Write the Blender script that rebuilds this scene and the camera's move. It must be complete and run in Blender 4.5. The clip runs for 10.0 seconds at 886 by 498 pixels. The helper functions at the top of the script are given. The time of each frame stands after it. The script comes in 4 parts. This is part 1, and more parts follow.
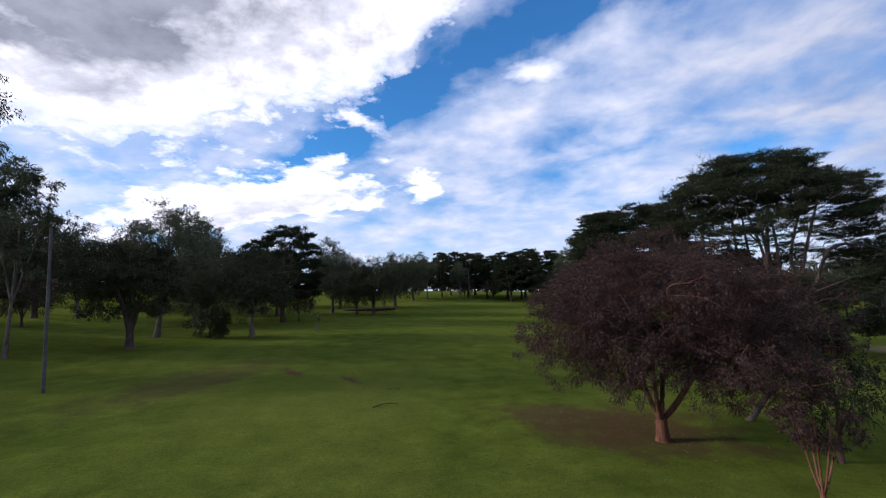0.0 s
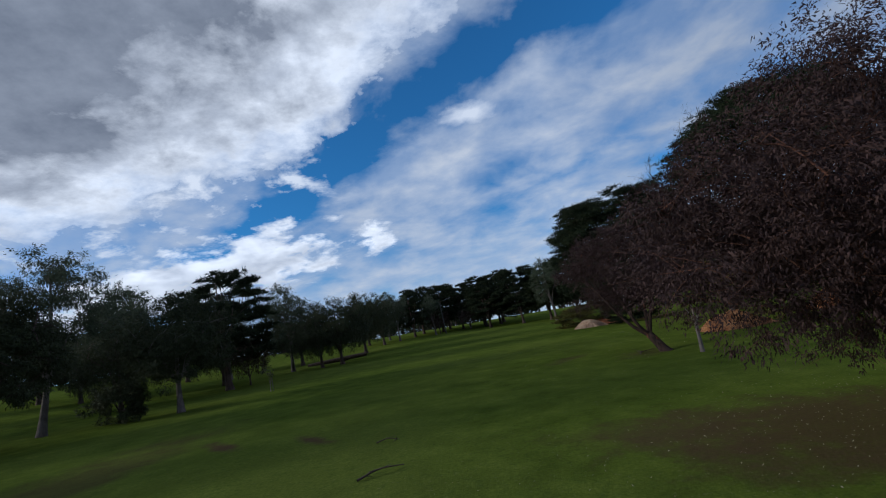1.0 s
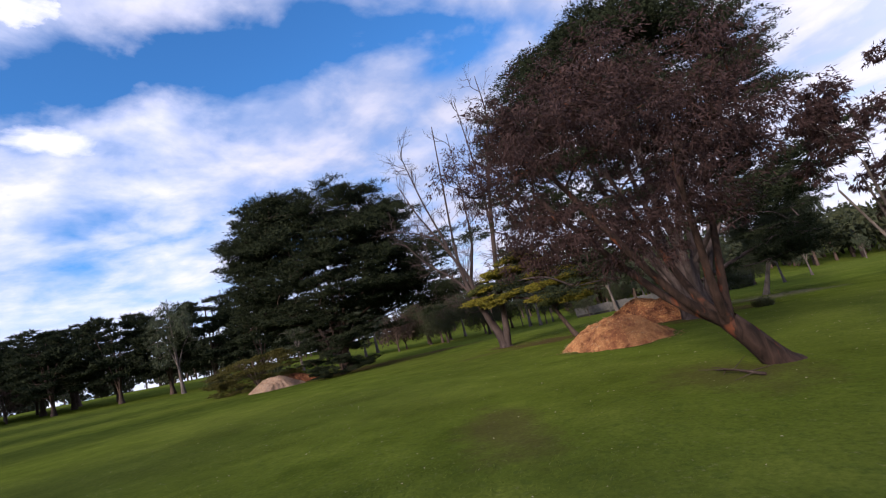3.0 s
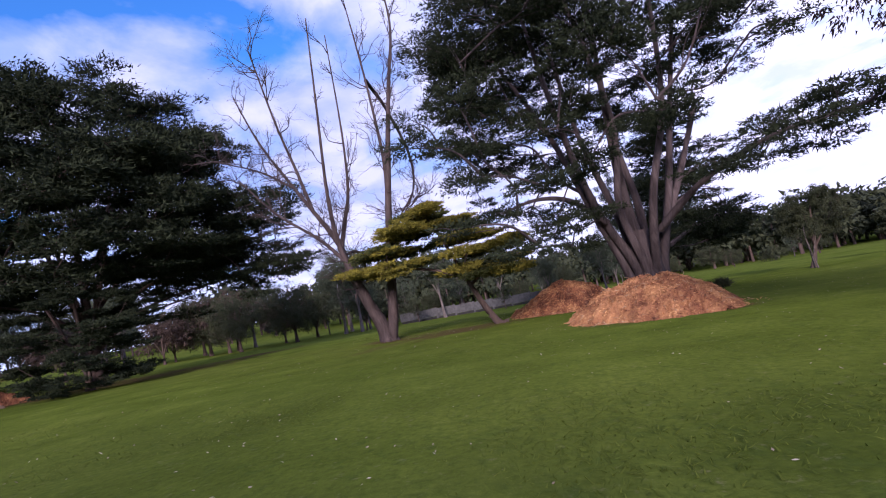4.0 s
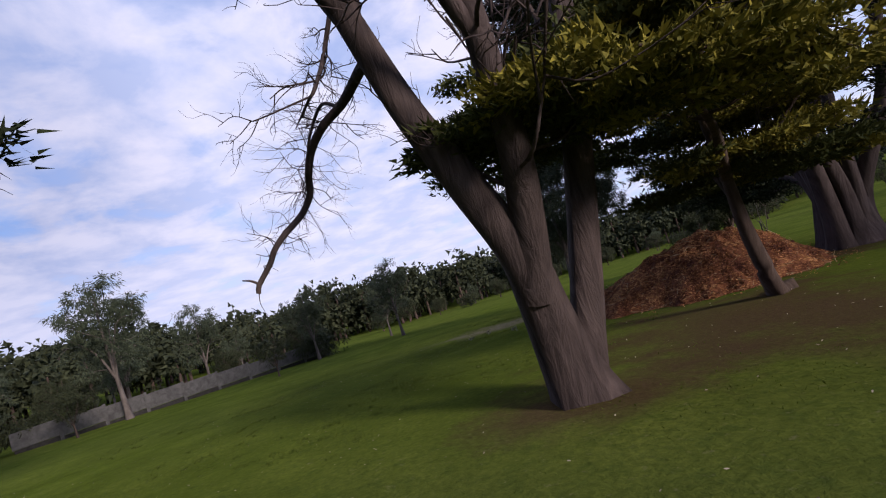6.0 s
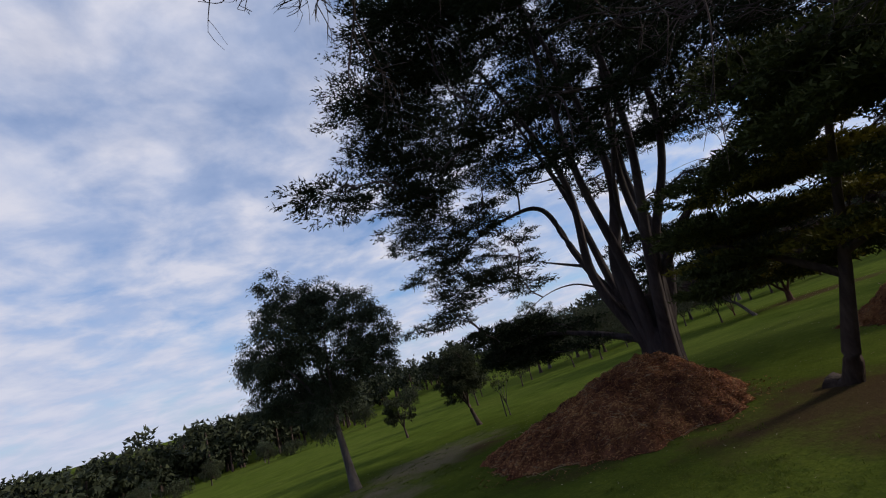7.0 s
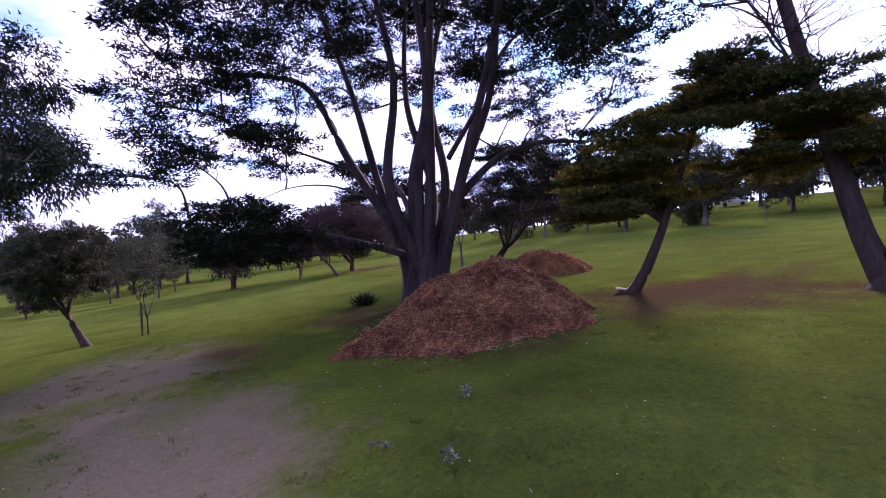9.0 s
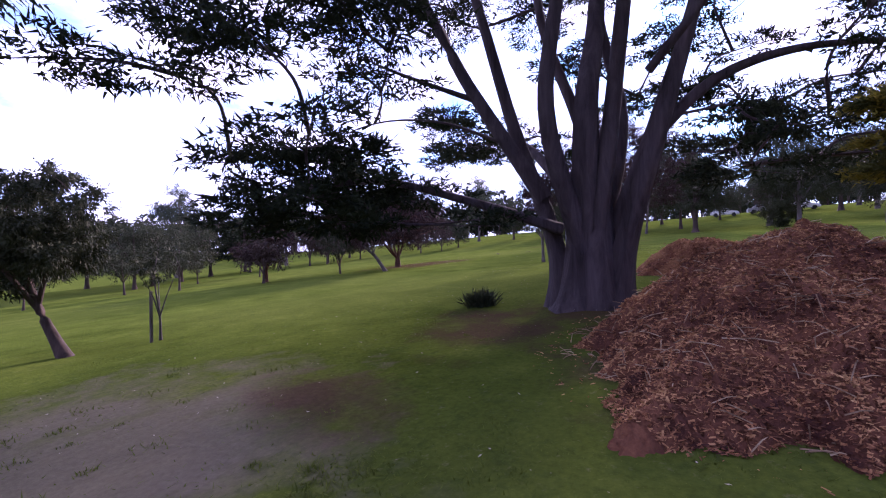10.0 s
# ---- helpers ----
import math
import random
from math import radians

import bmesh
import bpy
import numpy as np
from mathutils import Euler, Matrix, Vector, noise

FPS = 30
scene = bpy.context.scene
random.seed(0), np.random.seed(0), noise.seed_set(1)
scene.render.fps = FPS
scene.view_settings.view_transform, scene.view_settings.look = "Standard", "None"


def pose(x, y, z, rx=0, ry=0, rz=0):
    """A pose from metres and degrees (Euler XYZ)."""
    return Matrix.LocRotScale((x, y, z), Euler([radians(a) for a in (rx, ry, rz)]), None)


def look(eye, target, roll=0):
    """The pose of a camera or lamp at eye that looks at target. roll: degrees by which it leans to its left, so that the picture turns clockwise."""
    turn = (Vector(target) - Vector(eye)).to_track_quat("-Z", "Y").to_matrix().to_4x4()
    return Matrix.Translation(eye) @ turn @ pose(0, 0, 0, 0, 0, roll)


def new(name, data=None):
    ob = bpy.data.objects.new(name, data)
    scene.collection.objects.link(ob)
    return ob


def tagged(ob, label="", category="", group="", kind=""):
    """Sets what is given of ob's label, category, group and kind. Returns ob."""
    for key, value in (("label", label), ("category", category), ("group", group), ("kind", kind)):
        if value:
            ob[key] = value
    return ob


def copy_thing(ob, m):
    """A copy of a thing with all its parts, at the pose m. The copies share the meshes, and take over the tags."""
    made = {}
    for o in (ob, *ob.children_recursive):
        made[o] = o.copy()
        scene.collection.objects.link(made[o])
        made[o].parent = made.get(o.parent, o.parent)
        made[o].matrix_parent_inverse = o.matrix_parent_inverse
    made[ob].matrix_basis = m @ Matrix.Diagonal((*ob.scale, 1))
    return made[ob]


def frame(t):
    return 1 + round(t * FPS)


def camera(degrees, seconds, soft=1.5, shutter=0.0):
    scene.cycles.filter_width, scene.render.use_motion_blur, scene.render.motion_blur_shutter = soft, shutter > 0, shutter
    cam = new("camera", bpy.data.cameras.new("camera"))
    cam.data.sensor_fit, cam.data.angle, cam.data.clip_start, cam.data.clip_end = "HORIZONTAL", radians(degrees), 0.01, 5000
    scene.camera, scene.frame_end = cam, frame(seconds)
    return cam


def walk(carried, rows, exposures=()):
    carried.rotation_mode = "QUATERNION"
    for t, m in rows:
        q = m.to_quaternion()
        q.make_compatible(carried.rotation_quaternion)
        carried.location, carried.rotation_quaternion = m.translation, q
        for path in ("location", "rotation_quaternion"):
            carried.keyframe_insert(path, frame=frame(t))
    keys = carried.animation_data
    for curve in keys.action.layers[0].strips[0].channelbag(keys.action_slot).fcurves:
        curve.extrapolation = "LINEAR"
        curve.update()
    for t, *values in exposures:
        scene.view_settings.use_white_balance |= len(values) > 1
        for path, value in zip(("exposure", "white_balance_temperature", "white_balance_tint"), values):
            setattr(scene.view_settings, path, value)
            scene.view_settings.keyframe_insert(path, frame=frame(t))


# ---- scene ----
cam = camera(88.0, 10.0, soft=1.1)
PATH = [
    (0, (-8.707, 7.216, 8.808), (-7.356, 17.052, 10.005), -2.99),
    (0.5, (-8.843, 11.896, 8.344), (-7.291, 21.647, 9.934), -9.66),
    (1, (-8.922, 16.609, 7.012), (-6.593, 26.123, 9.028), -13.03),
    (1.5, (-8.610, 21.950, 6.256), (-4.816, 30.794, 8.972), -11.59),
    (2, (-7.424, 27.845, 6.606), (-2.468, 36.119, 9.246), -11.72),
    (2.5, (-5.754, 33.674, 6.791), (0.712, 40.951, 9.082), -12.11),
    (3, (-3.844, 39.114, 6.572), (4.782, 43.929, 8.128), -15.53),
    (3.2, (-2.984, 41.118, 6.568), (6.117, 45.053, 7.871), -15.25),
    (4.3, (5.014, 50.528, 5.821), (14.974, 49.774, 6.285), -14.12),
    (4.5, (6.197, 52.038, 6.287), (16.098, 50.641, 6.416), -15.70),
    (5, (11.353, 55.156, 6.391), (20.894, 52.175, 6.126), -15.18),
    (5.2, (13.402, 56.009, 6.217), (22.710, 52.370, 5.898), -15.00),
    (6.3, (25.033, 57.396, 5.982), (30.221, 48.901, 6.937), -16.37),
    (6.5, (27.275, 56.896, 6.144), (30.765, 47.675, 7.819), -16.02),
    (7, (31.884, 55.249, 6.116), (30.207, 45.666, 8.431), -15.46),
    (7.5, (35.106, 53.623, 5.853), (28.648, 46.159, 7.459), -10.22),
    (8, (37.162, 51.791, 5.515), (28.375, 47.125, 6.527), -2.62),
    (8.5, (37.963, 49.488, 5.793), (28.782, 45.525, 5.908), -1.33),
    (9, (37.777, 47.175, 5.261), (28.505, 43.430, 5.270), -2.69),
    (9.5, (36.199, 44.553, 4.686), (26.971, 40.702, 4.820), -2.20),
    (10, (33.769, 41.730, 4.650), (24.637, 37.656, 4.746), -1.09),
]
# seconds, stops, kelvin, tint
EXPOSURE = [
    (0, -0.05, 6100, 20), (0.5, -0.8, 5500, 12), (1, -0.75, 5600, 10), (1.5, -0.98, 5300, 6), (2, -1.15, 5000, 2), (2.5, -0.65, 5400, 10), (3, 0.25, 6300, 26),
    (3.2, 0.35, 6300, 30), (4.3, 0.46, 5500, 44), (5.2, 0.62, 5500, 47), (6.3, -0.4, 6150, 22), (6.5, -0.45, 6150, 20), (7, -0.5, 6150, 18),
    (7.5, 0.08, 6400, 30), (8, 0.6, 6300, 50), (8.5, 0.82, 5900, 57), (9.2, 1.05, 5700, 58), (10, 1.2, 5600, 57),
]
walk(cam, [(t, look(eye, target, roll)) for t, eye, target, roll in PATH], EXPOSURE)

# ---- light: a low northern sun between clouds ----
SUN_AZ, SUN_EL = radians(-86), radians(22)
sun_way = Vector((math.sin(SUN_AZ) * math.cos(SUN_EL), math.cos(SUN_AZ) * math.cos(SUN_EL), math.sin(SUN_EL)))
sun_data = bpy.data.lights.new("sun", "SUN")
sun_data.energy, sun_data.angle, sun_data.color = 4.9, radians(11.0), (1.0, 0.90, 0.67)
sun = new("sun", sun_data)
sun.matrix_world = look((0, 0, 60), (-sun_way.x * 50, -sun_way.y * 50, 60 - sun_way.z * 50))


class Nodes:
    """Short way to write node trees."""

    def __init__(self, tree):
        self.tree = tree
        tree.nodes.clear()

    def add(self, kind, ins=None):
        n = self.tree.nodes.new(kind)
        for k, v in (ins or {}).items():
            self.set(n, k, v)
        return n

    def set(self, n, k, v):
        if isinstance(v, bpy.types.NodeSocket):
            self.tree.links.new(v, n.inputs[k])
        else:
            n.inputs[k].default_value = v

    def math(self, op, a, b=0.0, c=0.0, clamp=False):
        n = self.add("ShaderNodeMath")
        n.operation, n.use_clamp = op, clamp
        for i, v in enumerate((a, b, c)):
            self.set(n, i, v)
        return n.outputs[0]

    def vmath(self, op, a, b=(0, 0, 0)):
        n = self.add("ShaderNodeVectorMath")
        n.operation = op
        self.set(n, 0, a)
        self.set(n, 1, b)
        return n.outputs["Value"] if op in ("DOT_PRODUCT", "LENGTH", "DISTANCE") else n.outputs[0]

    def ramp(self, v, stops, mode="LINEAR"):
        n = self.add("ShaderNodeValToRGB")
        n.color_ramp.interpolation = mode
        while len(n.color_ramp.elements) < len(stops):
            n.color_ramp.elements.new(0.5)
        for e, (p, c) in zip(n.color_ramp.elements, stops):
            e.position, e.color = p, (*c, 1) if isinstance(c, tuple) else (c, c, c, 1)
        self.set(n, 0, v)
        return n.outputs[0]

    def mix(self, f, a, b, blend="MIX"):
        n = self.add("ShaderNodeMix")
        n.data_type, n.blend_type = "RGBA", blend
        for k, v in ((0, f), (6, a), (7, b)):
            self.set(n, k, (*v, 1) if isinstance(v, tuple) and len(v) == 3 else v)
        return n.outputs[2]

    def noise(self, vec, scale, detail=4, rough=0.55, dist=0.0, kind="Fac"):
        n = self.add("ShaderNodeTexNoise", {"Vector": vec, "Scale": scale, "Detail": detail, "Roughness": rough, "Distortion": dist})
        return n.outputs[kind]


def sky():
    world = bpy.data.worlds.new("sky")
    scene.world = world
    world.use_nodes = True
    n = Nodes(world.node_tree)
    d = n.add("ShaderNodeTexCoord").outputs["Generated"]
    clear = n.add("ShaderNodeTexSky")
    clear.sky_type, clear.sun_disc, clear.sun_elevation, clear.sun_rotation = "NISHITA", False, SUN_EL, SUN_AZ
    clear.dust_density, clear.ozone_density = 0.6, 2.5
    air = clear.outputs[0]
    turned = n.add("ShaderNodeVectorRotate", {"Vector": d, "Angle": radians(9)})
    turned.rotation_type = "Z_AXIS"
    way = n.vmath("NORMALIZE", n.vmath("ADD", turned.outputs[0], (0, 0, 0.05)))
    sep = n.add("ShaderNodeSeparateXYZ", {0: way})
    up = n.math("MAXIMUM", sep.outputs[2], 0.0)
    low = n.math("ADD", up, 0.16)
    flat = n.add("ShaderNodeCombineXYZ", {0: n.math("DIVIDE", sep.outputs[0], low), 1: n.math("DIVIDE", sep.outputs[1], low), 2: 0.0}).outputs[0]
    # a great cumulus before the sun, small ones under it, one clear lane, and soft streaks of broken cloud elsewhere
    fx, fy = (n.add("ShaderNodeSeparateXYZ", {0: flat}).outputs[k] for k in (0, 1))

    def oval(x, y, rx, ry):
        return n.vmath("LENGTH", n.vmath("MULTIPLY", n.vmath("SUBTRACT", flat, (x, y, 0)), (1 / rx, 1 / ry, 0)))

    billow = n.math("ADD", n.noise(flat, 2.6, 9, 0.60, 0.15), -0.5)
    fleck = n.math("ADD", n.noise(n.vmath("ADD", flat, (3.1, 7.7, 0)), 5.5, 7, 0.58, 0.2), -0.5)
    along, across = n.vmath("DOT_PRODUCT", flat, (0.79, -0.61, 0)), n.vmath("DOT_PRODUCT", flat, (0.61, 0.79, 0))
    lane = n.math("ABSOLUTE", n.math("SUBTRACT", n.math("ADD", across, n.math("MULTIPLY", billow, 0.16)), 1.03))
    north = n.ramp(sep.outputs[1], [(0.0, 0.0), (0.35, 1.0)])
    clear_lane = n.math("MULTIPLY", n.ramp(lane, [(0.03, 1.0), (0.17, 0.0)]), north)
    streak_vec = n.add("ShaderNodeCombineXYZ", {0: n.math("MULTIPLY", along, 0.8), 1: n.math("MULTIPLY", across, 1.05), 2: 0.0}).outputs[0]
    streak = n.noise(streak_vec, 2.4, 7, 0.52, 0.3)
    puffs = n.noise(flat, 3.7, 6, 0.55, 0.2)
    streak = n.math("ADD", n.math("MULTIPLY", streak, 0.56), n.math("MULTIPLY", puffs, 0.44))
    density = n.math("SUBTRACT", n.math("ADD", n.math("ADD", streak, 0.06), n.math("MULTIPLY", n.ramp(sep.outputs[0], [(0.5, 0.0), (0.9, 1.0)]), 0.16)), n.math("MULTIPLY", clear_lane, 0.24))
    density = n.math("ADD", density, n.math("MULTIPLY", n.ramp(n.math("MULTIPLY", fy, -1.0), [(0.0, 0.0), (0.8, 1.0)]), 0.05))
    thin = n.ramp(density, [(0.40, 0.0), (0.54, 0.60), (0.70, 1.0)])
    # the great cloud
    edge = n.math("ADD", oval(-0.70, 0.68, 0.90, 0.78), n.math("ADD", n.math("MULTIPLY", billow, 1.15), n.math("MULTIPLY", fleck, 0.45)))
    thick = n.ramp(edge, [(0.80, 1.0), (0.98, 0.25), (1.08, 0.0)])
    core = n.ramp(n.math("ADD", edge, n.math("MULTIPLY", fleck, 0.4)), [(0.48, 1.0), (0.88, 0.0)])
    # lower, smaller cumulus with grey bases
    low_edge = n.math("ADD", oval(-0.95, 2.05, 0.75, 0.30), n.math("ADD", n.math("MULTIPLY", billow, 2.0), n.math("MULTIPLY", fleck, 1.8)))
    low_thick = n.ramp(low_edge, [(0.72, 0.95), (1.06, 0.0)])
    low_core = n.math("MULTIPLY", n.ramp(low_edge, [(0.25, 1.0), (0.85, 0.0)]), n.ramp(n.math("MULTIPLY", fy, 0.3), [(0.58, 0.0), (0.68, 1.0)]))
    bits = n.math("MULTIPLY", n.ramp(n.math("ADD", fleck, n.math("MULTIPLY", billow, 0.6)), [(0.05, 0.0), (0.17, 1.0)]), n.ramp(oval(-0.75, 1.45, 0.75, 0.42), [(0.6, 1.0), (1.0, 0.0)]))
    small = n.ramp(n.math("ADD", oval(0.28, 1.31, 0.10, 0.06), n.math("MULTIPLY", fleck, 2.6)), [(0.25, 0.9), (1.15, 0.0)])
    haze = n.ramp(up, [(0.0, 0.85), (0.30, 0.0)])
    body = n.noise(flat, 5.5, 7, 0.62)
    grey = n.mix(n.ramp(body, [(0.35, 0.0), (0.7, 1.0)]), (0.30, 0.33, 0.39), (0.52, 0.55, 0.61))
    white = n.mix(n.ramp(body, [(0.40, 0.0), (0.66, 0.8)]), (1.65, 1.66, 1.67), (0.80, 0.84, 0.92))
    veil = n.mix(n.ramp(puffs, [(0.40, 0.0), (0.65, 1.0)]), (0.60, 0.72, 0.92), (0.94, 0.97, 1.02))
    # a greyer bank of the broken cloud to the north-east
    bank = n.ramp(n.vmath("DOT_PRODUCT", way, (0.84, 0.46, 0.28)), [(0.78, 0.0), (0.95, 1.0)])
    veil = n.mix(n.math("MULTIPLY", bank, 0.75), veil, n.mix(n.ramp(puffs, [(0.40, 0.0), (0.62, 1.0)]), (0.26, 0.36, 0.55), (0.52, 0.58, 0.68)))
    bright = n.mix(thin, n.mix(1.0, air, SKY_AIR, "MULTIPLY"), veil)
    bright = n.mix(haze, bright, (0.82, 0.89, 1.0))
    bright = n.mix(n.math("MULTIPLY", small, 0.9), bright, (1.3, 1.31, 1.33))
    bright = n.mix(n.math("MULTIPLY", bits, 0.85), bright, (1.35, 1.36, 1.38))
    bright = n.mix(low_thick, bright, n.mix(n.math("MULTIPLY", low_core, 0.8), white, grey))
    bright = n.mix(thick, bright, n.mix(core, white, grey))
    out = n.add("ShaderNodeBackground", {"Color": bright, "Strength": SKY_GAIN})
    n.add("ShaderNodeOutputWorld", {"Surface": out.outputs[0]})


SKY_AIR, SKY_GAIN = (0.055, 0.140, 0.190), 1.0
sky()

# ---- materials ----


def material(name, rough=0.8, spec=0.3):
    m = bpy.data.materials.new(name)
    m.use_nodes = True
    n = Nodes(m.node_tree)
    shader = n.add("ShaderNodeBsdfPrincipled", {"Roughness": rough, "Specular IOR Level": spec})
    out = n.add("ShaderNodeOutputMaterial", {"Surface": shader.outputs[0]})
    return m, n, shader, out


def bump(n, shader, height, strength=0.4, dist=0.03):
    b = n.add("ShaderNodeBump", {"Height": height, "Strength": strength, "Distance": dist})
    n.set(shader, "Normal", b.outputs[0])


def leaf_material(name, dark, light, glow=0.25, rough=0.7):
    """Leaves: each differs in tone, and some light passes through."""
    m, n, shader, out = material(name, rough, 0.12 if rough < 0.9 else 0.03)
    geo = n.add("ShaderNodeNewGeometry")
    where = n.noise(geo.outputs["Position"], 0.8, 3)
    tone = n.math("ADD", n.math("MULTIPLY", geo.outputs["Random Per Island"], 0.6), n.math("MULTIPLY", where, 0.5))
    col = n.ramp(tone, [(0.15, dark), (0.95, light)])
    n.set(shader, "Base Color", col)
    through_leaf = n.add("ShaderNodeBsdfTranslucent", {"Color": col})
    mixed = n.add("ShaderNodeMixShader", {0: glow, 1: shader.outputs[0], 2: through_leaf.outputs[0]})
    n.set(out, "Surface", mixed.outputs[0])
    return m


def bark_material(name, dark, light, scale=6.0, stretch=0.18, strength=0.7):
    m, n, shader, out = material(name, 0.9, 0.15)
    pos = n.add("ShaderNodeNewGeometry").outputs["Position"]
    tall = n.vmath("MULTIPLY", pos, (1, 1, stretch))
    grain = n.noise(tall, scale, 8, 0.65, 0.6)
    broad = n.noise(pos, 0.7, 3)
    tone = n.math("ADD", n.math("MULTIPLY", grain, 0.8), n.math("MULTIPLY", broad, 0.35))
    n.set(shader, "Base Color", n.ramp(tone, [(0.35, dark), (0.78, light)]))
    bump(n, shader, grain, strength, 0.06)
    return m


def flaked_bark():
    """Nearly black old bark with strips of fresh orange where it has peeled."""
    m, n, shader, out = material("dark bark with orange flakes", 0.9, 0.15)
    pos = n.add("ShaderNodeNewGeometry").outputs["Position"]
    grain = n.noise(n.vmath("MULTIPLY", pos, (1, 1, 0.22)), 7.0, 7, 0.62, 0.6)
    strips = n.noise(n.vmath("MULTIPLY", pos, (1, 1, 0.30)), 4.5, 3, 0.5, 0.4)
    old = n.ramp(grain, [(0.35, (0.012, 0.008, 0.007)), (0.70, (0.052, 0.032, 0.027))])
    n.set(shader, "Base Color", n.mix(n.ramp(strips, [(0.60, 0.0), (0.69, 0.85)]), old, (0.15, 0.048, 0.024)))
    bump(n, shader, grain, 0.8, 0.06)
    return m


def patch(n, pos, x, y, rx, ry, turn, edge):
    """1 inside a ragged ellipse on the ground, 0 outside."""
    node = n.add("ShaderNodeMapping")
    node.vector_type = "TEXTURE"
    for k, v in (("Vector", pos), ("Location", (x, y, 0)), ("Rotation", (0, 0, radians(turn))), ("Scale", (rx, ry, 1))):
        n.set(node, k, v)
    q = n.vmath("MULTIPLY", node.outputs[0], (1, 1, 0))
    r = n.vmath("LENGTH", q)
    return n.ramp(n.math("ADD", r, n.math("MULTIPLY", n.math("SUBTRACT", edge, 0.5), 2.4)), [(0.35, 1.0), (1.05, 0.0)])


# bare and worn places and one painted shadow: x, y, radius, radius, turn, kind (0 dry litter and the shadow, 1 pale
# soil, 2 thin litter)
WORN_AND_SHADOW = [
    (0.6, 24.4, 5.0, 3.6, -30, 0), (-2.2, 26.6, 3.2, 1.8, -40, 2), (-19, 35, 9, 3.0, 70, 2), (-14.2, 36.7, 1.9, 0.5, -60, 0), (-10.8, 34.6, 1.6, 0.45, -60, 0),
    (24.6, 48.8, 3.0, 3.8, 10, 0), (24.9, 52.5, 1.7, 1.7, 0, 0), (21.3, 51.6, 3.4, 1.0, -25, 2), (22.6, 49.6, 2.6, 1.4, -30, 0), (23.4, 40.8, 2.6, 2.4, 0, 0), (25.3, 39.0, 2.6, 1.5, 20, 0),
    # (36.5, 65.5) puts litter and the broad cypress's cast shadow into the ground colour
    (31.2, 36.8, 3.8, 2.7, 40, 1), (34.0, 41.8, 4.0, 2.2, 50, 1), (29.4, 38.2, 1.6, 0.9, 60, 0), (28.0, 69.2, 9.0, 6.0, -40, 0), (36.5, 65.5, 5.5, 2.4, -40, 0),
    (6.4, 39.6, 2.4, 1.5, 30, 2), (3.7, 43.0, 2.8, 0.9, 30, 2), (26.6, 43.6, 3.8, 3.4, 0, 0), (15.9, 43.4, 2.7, 2.5, 0, 0),
]


def grass_material():
    m, n, shader, out = material("grass", 1.0, 0.0)
    pos = n.add("ShaderNodeNewGeometry").outputs["Position"]
    broad, mid, fine = n.noise(pos, 0.09, 4), n.noise(pos, 0.7, 5, 0.6), n.noise(pos, 14, 5, 0.7)
    green = n.ramp(mid, [(0.30, (0.038, 0.054, 0.009)), (0.55, (0.071, 0.095, 0.015)), (0.80, (0.116, 0.142, 0.024))])
    green = n.mix(n.ramp(broad, [(0.40, 0.0), (0.70, 0.5)]), green, (0.116, 0.132, 0.028))
    tuft = n.noise(pos, 5.0, 4, 0.65)
    green = n.mix(n.math("MULTIPLY", n.ramp(tuft, [(0.52, 0.0), (0.68, 1.0)]), 0.5), green, (0.036, 0.058, 0.014))
    green = n.mix(n.math("MULTIPLY", n.ramp(fine, [(0.35, 1.0), (0.65, 0.0)]), 0.5), green, (0.022, 0.036, 0.008))
    dry = n.noise(n.vmath("ADD", pos, (9, 4, 0)), 9.0, 4, 0.75)
    green = n.mix(n.math("MULTIPLY", n.ramp(dry, [(0.60, 0.0), (0.72, 1.0)]), 0.4), green, (0.17, 0.155, 0.085))
    col = green
    edge = n.math("ADD", n.math("MULTIPLY", mid, 0.7), n.math("MULTIPLY", n.noise(pos, 2.6, 5, 0.7), 0.3))
    for x, y, rx, ry, turn, kind in WORN_AND_SHADOW:
        f = n.math("MULTIPLY", patch(n, pos, x, y, rx, ry, turn, edge), (0.85, 0.78, 0.45)[kind])
        soil = n.mix(fine, (0.100, 0.080, 0.060), (0.215, 0.175, 0.132)) if kind == 1 else n.mix(fine, (0.034, 0.018, 0.014), (0.086, 0.048, 0.036))
        col = n.mix(f, col, soil)
    n.set(shader, "Base Color", col)
    # the fuzz of blades catches light at low angles
    for k, v in (("Sheen Weight", 0.055), ("Sheen Roughness", 0.25), ("Sheen Tint", (0.36, 0.54, 0.03, 1.0))):
        n.set(shader, k, v)
    bump(n, shader, n.math("ADD", fine, n.math("MULTIPLY", n.noise(pos, 3, 4), 0.7)), 0.5, 0.04)
    return m


def mulch_material(name, dark, mid, light):
    m, n, shader, out = material(name, 0.95, 0.1)
    geo = n.add("ShaderNodeNewGeometry")
    pos = geo.outputs["Position"]
    grain, broad, lump = n.noise(pos, 18, 6, 0.7), n.noise(pos, 1.1, 4), n.noise(pos, 4.0, 5, 0.6)
    tone = n.math("ADD", n.math("MULTIPLY", grain, 0.26), n.math("ADD", n.math("MULTIPLY", broad, 0.52), n.math("MULTIPLY", lump, 0.34)))
    tone = n.math("SUBTRACT", tone, 0.06)
    tone = n.math("ADD", tone, n.math("MULTIPLY", n.math("SUBTRACT", geo.outputs["Random Per Island"], 0.5), 0.22))
    n.set(shader, "Base Color", n.ramp(tone, [(0.34, dark), (0.50, mid), (0.66, light)]))
    bump(n, shader, n.math("ADD", grain, lump), 0.9, 0.07)
    return m


